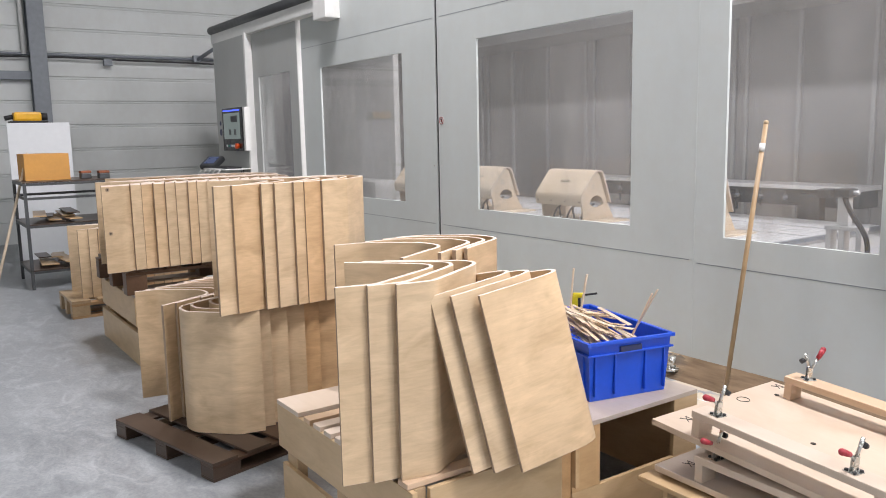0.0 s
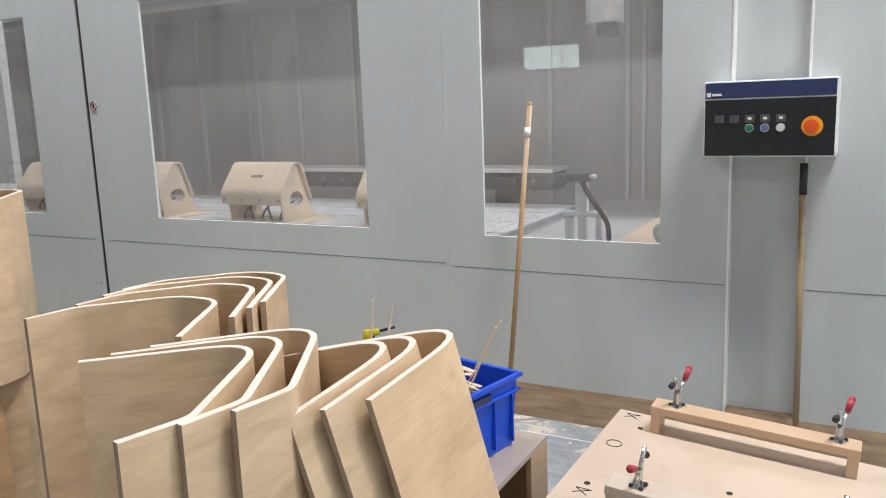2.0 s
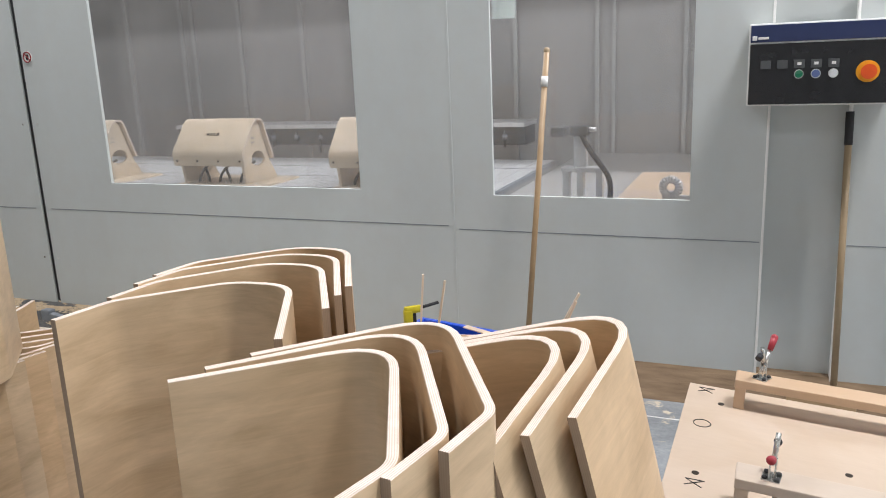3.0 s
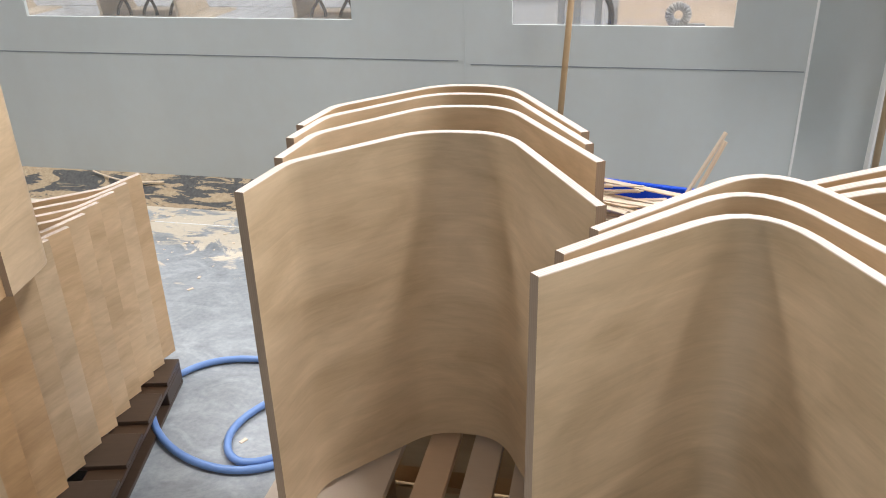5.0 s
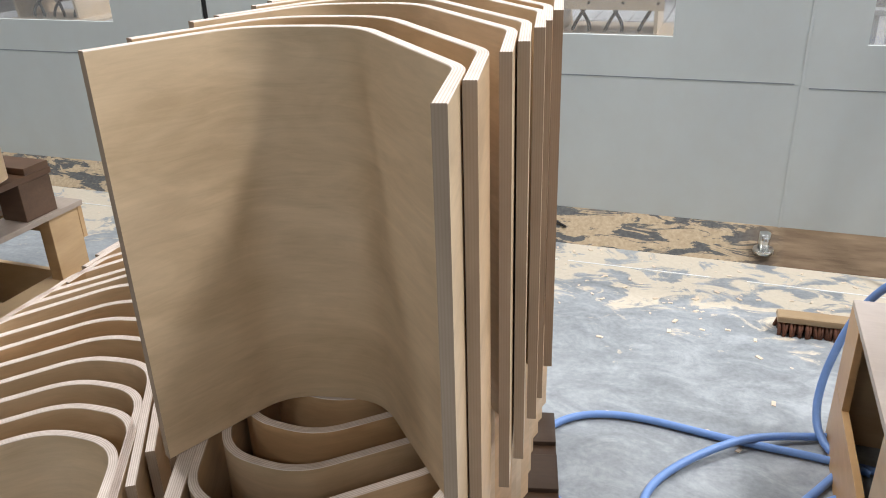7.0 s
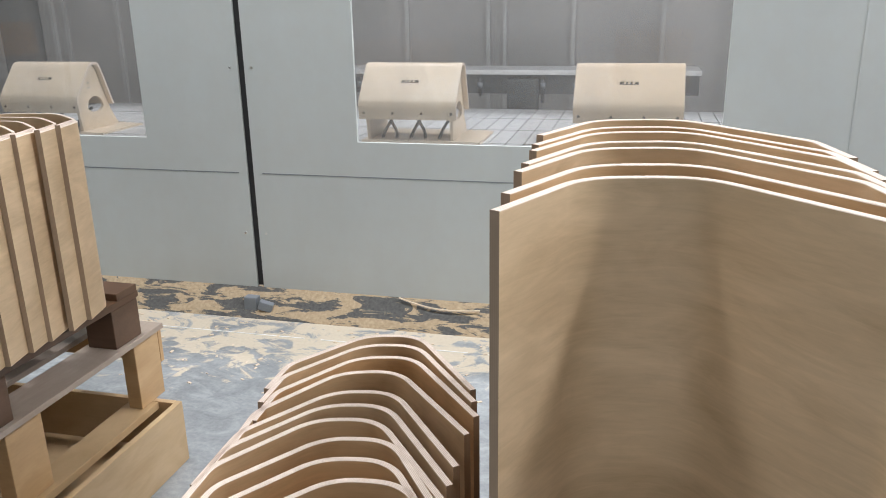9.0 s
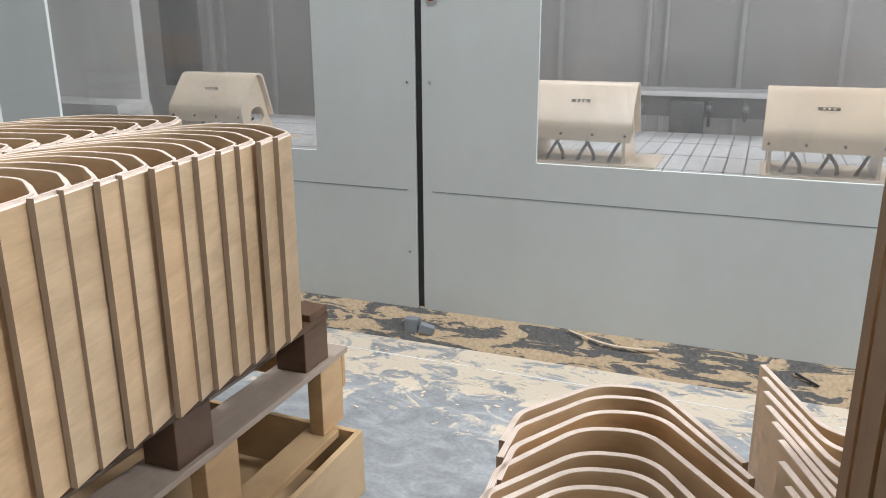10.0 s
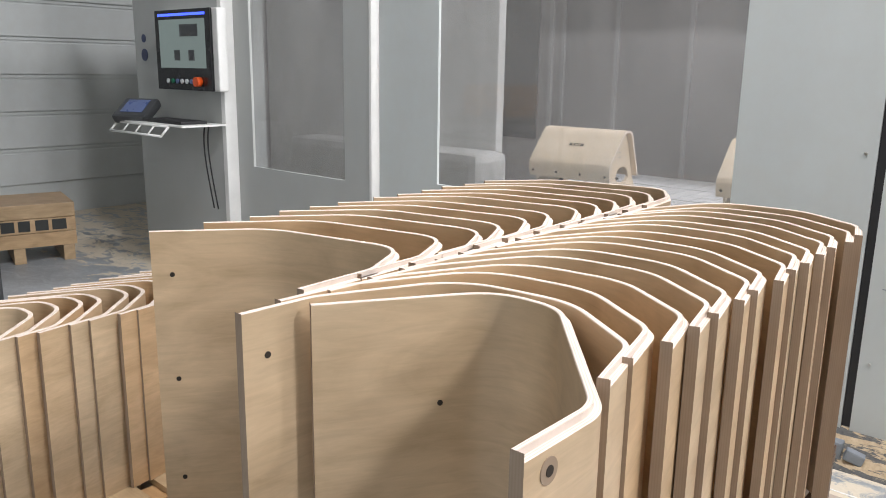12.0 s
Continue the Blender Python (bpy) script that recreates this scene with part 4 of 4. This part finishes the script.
JIG = pose(3.752, -0.992, 0.459, 0, 4, -1.0)
jig(JIG)
JIG_LOW = pose(3.765, -1.005, 0.302, 0, 1.0, 0)
jig(JIG_LOW)
for m in (pose(0.20, -0.09, 0.09, 0, 0, 65), pose(0.66, -0.09, 0.09, 0, 0, 65), pose(0.235, -0.66, 0.09, 0, 0, 262), pose(0.69, -0.66, 0.09, 0, 0, 262)):
    toggle_clamp(JIG @ m, m.translation.y > -0.3)
toggle_clamp(JIG_LOW @ pose(0.22, -0.66, 0.09, 0, 0, 262), False)
stand = empty("jig_stand", pose(3.75, -1.75, 0), "low plywood stand carrying clamping jigs", "stand")
for xx in (0.05, 0.85):
    boxpart("leg_panel", (xx, 0.05, 0), (xx + 0.02, 0.7, 0.2435), PLY_BOX, stand)
boxpart("deck", (-0.02, 0.0, 0.244), (1.0, 0.74, 0.262), PLY_BOX, stand)

# ---- sticks, control box, floor things ----
stick = empty("wooden_pole", pose(3.0, -0.02, 0), "bare wooden pole leaning against the machine", "pole")
rodpart("pole", (-0.015, -0.20, 0.0), (0.055, -0.016, 1.485), 0.0125, STICKWOOD, stick)
part("tip", ball(bmesh.new(), (0.055, -0.016, 1.487), 0.014), STICKWOOD, stick)
rodpart("label_band", (0.0472, -0.0367, 1.338), (0.0492, -0.0314, 1.381), 0.0148, SIGNWHITE, stick)
st2 = empty("broom", pose(4.224, 0, 0), "wooden broom handle with black cap leaning by the control box", "broom")
rodpart("pole", (0.015, -0.07, 0.05), (0.0, -0.03, 1.13), 0.013, STICKWOOD, st2)
rodpart("cap", (0.001, -0.032, 1.09), (-0.001, -0.027, 1.215), 0.015, BLACK, st2)
boxpart("brush_head", (-0.16, -0.10, 0.03), (0.10, -0.03, 0.075), PINE, st2, 0.008)
part("bristles", bbox(bmesh.new(), (-0.155, -0.095, 0.0), (0.095, -0.035, 0.03)), BRISTLE, st2)

cb = empty("control_box", pose(3.857, -0.173, 1.250), "black and navy machine control box with push buttons", "control box")
boxpart("housing", (0, 0, 0), (0.485, 0.172, 0.298), TRIM, cb, 0.008)
boxpart("face", (0.006, -0.004, 0.006), (0.477, 0.0, 0.225), BLACKGLOSS, cb, 0.001)
boxpart("top_band", (0.006, -0.005, 0.231), (0.477, 0.0, 0.292), NAVY, cb, 0.002)
boxpart("logo", (0.012, -0.0065, 0.238), (0.028, -0.004, 0.254), TRIM, cb, 0.001)
boxpart("logo_bar", (0.032, -0.0065, 0.241), (0.068, -0.004, 0.250), TRIM, cb, 0.001)
for bx in (0.062, 0.118, 0.175, 0.231, 0.288):
    boxpart("tag_plate", (bx - 0.018, -0.007, 0.135), (bx + 0.018, -0.0035, 0.165), DARKSTEEL, cb, 0.001)
for bx, mt in ((0.175, GREENBTN), (0.231, BLUEBTN), (0.288, WHITEBTN)):
    boxpart("tag_mark", (bx - 0.007, -0.0085, 0.146), (bx + 0.007, -0.0065, 0.156), TRIM, cb, 0)
    b = rodpart("button_ring", (bx, -0.004, 0.114), (bx, -0.012, 0.114), 0.0165, STEEL, cb, seg=20)
    rodpart("button", (bx, -0.012, 0.114), (bx, -0.017, 0.114), 0.0135, mt, b, seg=20)
er = rodpart("emergency_ring", (0.398, -0.004, 0.117), (0.398, -0.010, 0.117), 0.038, AMBER, cb, seg=28)
rodpart("emergency_stop", (0.398, -0.010, 0.117), (0.398, -0.045, 0.117), 0.022, ORANGE, er, "red mushroom button", 0.026, 24)

sign = empty("warning_sign", pose(0.03, -0.001, 1.576), "small round prohibition sticker on the machine door", "sign")
rodpart("disc", (0, 0, 0), (0, -0.003, 0), 0.032, SIGNWHITE, sign, seg=28)
rg2 = bmesh.new()
for k in range(28):
    a, b = k * math.tau / 28, (k + 1) * math.tau / 28
    rod(rg2, (0.028 * math.cos(a), -0.004, 0.028 * math.sin(a)), (0.028 * math.cos(b), -0.004, 0.028 * math.sin(b)), 0.0035, seg=6)
rod(rg2, (-0.02, -0.004, 0.02), (0.02, -0.004, -0.02), 0.0035, seg=6)
part("ring", rg2, SIGNRED, sign)
boxpart("symbol", (-0.010, -0.0045, -0.014), (0.010, -0.0025, 0.014), INK, sign, 0)

hose = empty("air_hose", pose(0.03, 0, 0.012), "light blue air hose coiled loosely on the floor", "hose")
tube("hose_line", [(2.80, -1.37, 0), (2.62, -1.345, 0), (2.41, -1.35, 0), (2.16, -1.30, 0), (1.97, -1.34, 0), (1.885, -1.49, 0), (1.92, -1.64, 0), (2.08, -1.79, 0), (2.27, -1.84, 0), (2.42, -1.78, 0), (2.54, -1.61, 0.0), (2.66, -1.42, 0.0)], 0.011, HOSE, hose)
tube("hose_loop", [(2.80, -1.21, 0.0), (2.61, -1.265, 0.0), (2.48, -1.32, 0.018), (2.38, -1.40, 0.020), (2.25, -1.52, 0), (2.19, -1.66, 0), (2.24, -1.78, 0), (2.33, -1.80, 0), (2.45, -1.70, 0.012), (2.58, -1.58, 0.014), (2.72, -1.46, 0)], 0.011, HOSE, hose)
tube("hose_end", [(2.885, -1.26, 0.59), (2.81, -1.17, 0.50), (2.72, -1.10, 0.40), (2.65, -1.14, 0.22), (2.605, -1.22, 0.03), (2.65, -1.35, 0.0), (2.75, -1.38, 0.0)], 0.011, HOSE, hose)
gun = empty("blow_gun", pose(2.93, -1.28, 0.64, 0, 0, 40), "yellow and black air blow gun on the blue hose", "blow gun")
boxpart("body", (-0.014, -0.011, 0.0), (0.014, 0.011, 0.08), GUNYELLOW, gun, 0.006)
boxpart("barrel", (-0.012, -0.010, 0.066), (0.045, 0.010, 0.09), GUNYELLOW, gun, 0.008)
rodpart("nozzle", (0.04, 0, 0.08), (0.10, 0, 0.09), 0.005, BLACK, gun)
boxpart("trigger", (0.013, -0.005, 0.02), (0.026, 0.005, 0.066), BLACK, gun, 0.003)
rodpart("fitting", (0, 0, 0.0), (-0.005, 0, -0.05), 0.011, STEEL, gun)

brush = empty("floor_brush", pose(2.59, -0.66, 0, 0, 0, 2), "wooden floor brush with dark brown bristles", "brush")
boxpart("head", (-0.02, -0.03, 0.045), (0.40, 0.03, 0.07), STICKWOOD, brush, 0.008)
tf = bmesh.new()
rg3 = random.Random(5)
for i in range(34):
    for j in range(4):
        bx, by = -0.01 + 0.0123 * i, -0.022 + 0.0147 * j
        rod(tf, (bx, by, 0.046), (bx + rg3.uniform(-0.008, 0.008), by * 1.6 + rg3.uniform(-0.006, 0.006), 0.001), 0.005, 0.0065, 6)
part("bristles", tf, BRISTLE, brush)

# painted line along the machine, worn through in places
ln = bmesh.new()
rg4 = random.Random(3)
x = -2.6
while x < 5.0:
    L = rg4.uniform(0.15, 0.8)
    bbox(ln, (x, -0.310, 0.0), (x + L, -0.303, 0.0015))
    x += L + rg4.uniform(0.02, 0.15)
structure(part("floor_line", ln, TRIM), "thin worn white line on the concrete floor", "floor marking")

# ---- operator console ----
con = empty("operator_console", pose(-4.375, -0.19, 1.310, 0, 0, 0), "black touch-screen operator console on the machine", "console")
boxpart("housing", (-0.34, 0.0, 0.0), (0.40, 0.072, 0.54), TRIM, con, 0.01)
boxpart("bezel", (-0.35, -0.02, 0.0), (0.345, 0.0, 0.54), BLACKGLOSS, con, 0.006)
boxpart("screen", (-0.29, -0.0235, 0.15), (0.285, -0.0205, 0.475), SCREEN, con, 0)
boxpart("status_bar", (-0.30, -0.024, 0.498), (0.29, -0.0205, 0.515), SCREENBLUE, con, 0)
boxpart("screen_window", (-0.02, -0.026, 0.36), (0.2, -0.0236, 0.44), DARKSTEEL, con, 0)
boxpart("screen_window", (-0.1, -0.026, 0.2), (-0.03, -0.0236, 0.27), DARKSTEEL, con, 0)
boxpart("screen_window", (0.08, -0.026, 0.2), (0.15, -0.0236, 0.27), DARKSTEEL, con, 0)
for k, mt in enumerate((WHITEBTN, GREENBTN, BLUEBTN, WHITEBTN, WHITEBTN, BLUEBTN)):
    rodpart("key_button", (-0.2 + 0.06 * k, -0.02, 0.06), (-0.2 + 0.06 * k, -0.03, 0.06), 0.016, mt, con, seg=14)
rodpart("emergency_stop", (0.2, -0.02, 0.06), (0.2, -0.06, 0.06), 0.032, ORANGE, con, seg=18)
sh = empty("console_shelf", pose(-4.43, -0.116, 1.078, 0, 0, 0), "white metal keyboard shelf under the console", "shelf")
boxpart("tray", (-0.45, -0.34, 0.0), (0.40, 0.0, 0.012), TRIM, sh, 0.003)
for a, b in (((-0.45, -0.34), (-0.45, -0.40)), ((0.24, -0.34), (0.24, -0.40))):
    rodpart("grille_bar", (a[0], a[1], 0.0), (b[0], b[1], -0.06), 0.008, TRIM, sh)
for zz, yy in ((0.0, -0.345), (-0.06, -0.40)):
    rodpart("grille_bar", (-0.45, yy, zz), (0.24, yy, zz), 0.008, TRIM, sh)
for k in range(1, 4):
    rodpart("grille_bar", (-0.45 + 0.172 * k, -0.345, 0), (-0.45 + 0.172 * k, -0.40, -0.06), 0.006, TRIM, sh)
tagged(boxpart("keyboard", (-4.65, -0.40, 1.091), (-4.13, -0.20, 1.111), BLACK, None, 0.005), "flat black keyboard on the white shelf", "keyboard")
hp = empty("hand_pendant", pose(-4.79, -0.34, 1.125, 35, 0, 25), "grey hand-held control pendant resting on the shelf", "control pendant")
boxpart("body", (-0.14, -0.11, 0.0), (0.14, 0.11, 0.07), DARKSTEEL, hp, 0.02)
boxpart("display", (-0.09, -0.06, 0.07), (0.09, 0.08, 0.074), BLUEBTN, hp, 0.002)
rodpart("side_grip", (-0.12, -0.06, 0.03), (-0.12, 0.07, 0.03), 0.025, BLACK, hp)
tube("cable", [(-4.89, -0.35, 1.14), (-4.97, -0.38, 0.98), (-4.93, -0.36, 0.6), (-4.89, -0.4, 0.25), (-4.8, -0.6, 0.012), (-4.5, -0.7, 0.012), (-4.3, -0.4, 0.012)], 0.011, BLACK, hp)
hp.children[-1].matrix_parent_inverse = hp.matrix_world.inverted()
for cx in (-4.22, -4.17):
    tagged(tube("hanging_cable", [(cx, -0.16, 1.09), (cx, -0.2, 0.97), (cx + 0.03, -0.19, 0.8), (cx + 0.06, -0.16, 0.5)], 0.005, BLACK), "thin black cable hanging under the shelf", "cable")
for zz, rr in ((1.67, 0.03), (1.55, 0.045)):
    tagged(rodpart("safety_sticker", (-5.06, -0.116, zz), (-5.06, -0.119, zz), rr, NAVY, None, seg=20), "round blue safety sticker on the cabinet", "sticker")

# ---- rack and things by the far wall ----
rk = empty("steel_rack", pose(-4.05, -2.78, 0, 0, 0, 0), "dark steel rack with plywood scraps on its shelves", "rack")
for xx in (0, 0.81):
    for yy in (0, 0.84):
        boxpart("post", (xx, yy, 0), (xx + 0.03, yy + 0.03, 1.06), DARKSTEEL, rk, 0.002)
for zz in (0.16, 0.62, 0.90, 1.04):
    for yy in (0.0, 0.84):
        boxpart("rail", (0.031, yy + 0.003, zz), (0.809, yy + 0.027, zz + 0.025), DARKSTEEL, rk, 0.002)
    for xx in (0.0, 0.81):
        boxpart("rail", (xx + 0.003, 0.031, zz), (xx + 0.027, 0.839, zz + 0.025), DARKSTEEL, rk, 0.002)
for zz in (0.1855, 0.6455, 1.0665):
    boxpart("shelf_board", (0.0, 0.0, zz), (0.84, 0.87, zz + 0.012), DARKWOOD, rk, 0.002)
rg5 = random.Random(11)
for zz in (0.20, 0.66):
    for k in range(7):
        L = rg5.uniform(0.3, 0.74)
        ob = boxpart("scrap_board", (-L / 2, -0.06, 0), (L / 2, 0.06, 0.012), PLY_BOX if k % 3 else DARKWOOD, None)
        ob.matrix_world = pose(-3.63 + rg5.uniform(-0.08, 0.08), -2.46 + rg5.uniform(-0.15, 0.15), zz + 0.0135 * k, 0, 0, rg5.uniform(-12, 12))
        tagged(ob, "loose plywood scrap lying on the rack", "scrap board", "scraps on the rack")
cbx = empty("cardboard_box", pose(-3.98, -2.72, 1.0790), "open orange-brown cardboard box on the rack", "box")
boxpart("body", (0.0, 0.0, 0.0), (0.52, 0.42, 0.27), CARD, cbx, 0.004)
boxpart("side", (-0.004, 0.0, 0.0), (0.0, 0.42, 0.27), CARDDARK, cbx, 0)
for dy, dx in ((-2.14, -3.55), (-1.99, -3.40)):
    db = empty("small_case", pose(dx, dy, 1.0790), "small dark tool case on the rack", "case", "cases on the rack")
    boxpart("body", (-0.06, -0.05, 0.0), (0.06, 0.05, 0.055), DARKSTEEL, db, 0.006)
    boxpart("lid", (-0.062, -0.052, 0.0555), (0.062, 0.052, 0.08), CARDDARK, db, 0.006)
lath = tagged(rodpart("wooden_lath", (-3.30, -3.10, 0.0), (-3.62, -2.66, 1.36), 0.014, PLY_STOOL, None), "pale wooden lath leaning against the cardboard box", "lath")
ws = tagged(boxpart("white_sheet", (-0.01, -0.36, 0), (0.01, 0.32, 1.70), WHITEBOARD, None), "white board sheet leaning upright behind the rack", "board")
ws.matrix_world = pose(-5.1, -2.31, 0, 0, 0, 0)
yc = empty("power_tool", pose(-5.25, -2.42, 1.705), "yellow power tool with black ends on the white board", "power tool")
boxpart("body", (-0.09, -0.16, 0.015), (0.13, 0.14, 0.125), YELLOW, yc, 0.03)
boxpart("base", (-0.14, -0.20, 0.0), (0.17, 0.20, 0.018), BLACK, yc, 0.005)
rodpart("motor_cap", (0.02, 0.14, 0.07), (0.02, 0.21, 0.07), 0.045, BLACK, yc)
rodpart("grip", (0.02, -0.16, 0.07), (0.02, -0.25, 0.05), 0.028, BLACK, yc)
wc = empty("wooden_crate", pose(-5.60, -1.37, 0, 0, 0, 75), "pine shipping crate with black stencil marks", "crate")
for k in range(3):
    boxpart("side_plank", (0, 0.0, 0.12 + 0.110 * k), (0.80, 0.02, 0.225 + 0.110 * k), PINE, wc, 0.003)
boxpart("box_body", (0.0, 0.021, 0.12), (0.80, 0.6, 0.445), PINE, wc, 0.003)
STENCIL = plain("stencil_black", (0.03, 0.032, 0.03), 0.7, bump=0)
for k, wd in enumerate((0.10, 0.03, 0.09, 0.08, 0.09, 0.10)):
    boxpart("stencil_mark", (0.06 + 0.115 * k, -0.002, 0.245), (0.06 + 0.115 * k + wd, -0.0003, 0.325), STENCIL, wc, 0)
for xx in (0.02, 0.36, 0.70):
    boxpart("skid", (xx, 0.0, 0.0), (xx + 0.08, 0.6, 0.119), PINE, wc, 0.003)

# ---- small litter ----
tagged(tube("veneer_strip", [(0.70, -0.020, 0.120), (0.80, -0.045, 0.100), (0.92, -0.060, 0.085), (1.02, -0.055, 0.090), (1.10, -0.045, 0.095)], 0.004, PLY_STOOL), "thin curved veneer strip lying on the machine skirt", "veneer strip")
tagged(rodpart("dark_twig", (1.64, -0.055, 0.085), (1.73, -0.085, 0.055), 0.005, BLACK, None), "short dark splinter lying on the machine skirt", "splinter")
chips = bmesh.new()
rg6 = random.Random(21)
for k in range(260):
    cx, cy, q = rg6.uniform(-0.9, 3.4), -0.16 - abs(rg6.gauss(0, 0.45)), rg6.uniform(0.004, 0.012)
    bbox(chips, (cx - q, cy - q * 0.5, 0.0), (cx + q, cy + q * 0.5, q * 0.25), rot=Euler((0, 0, rg6.uniform(0, 3.1))).to_matrix())
tagged(part("wood_chips", chips, PLY_STOOL), "small pale wood chips scattered on the concrete", "wood chips", kind="stuff")
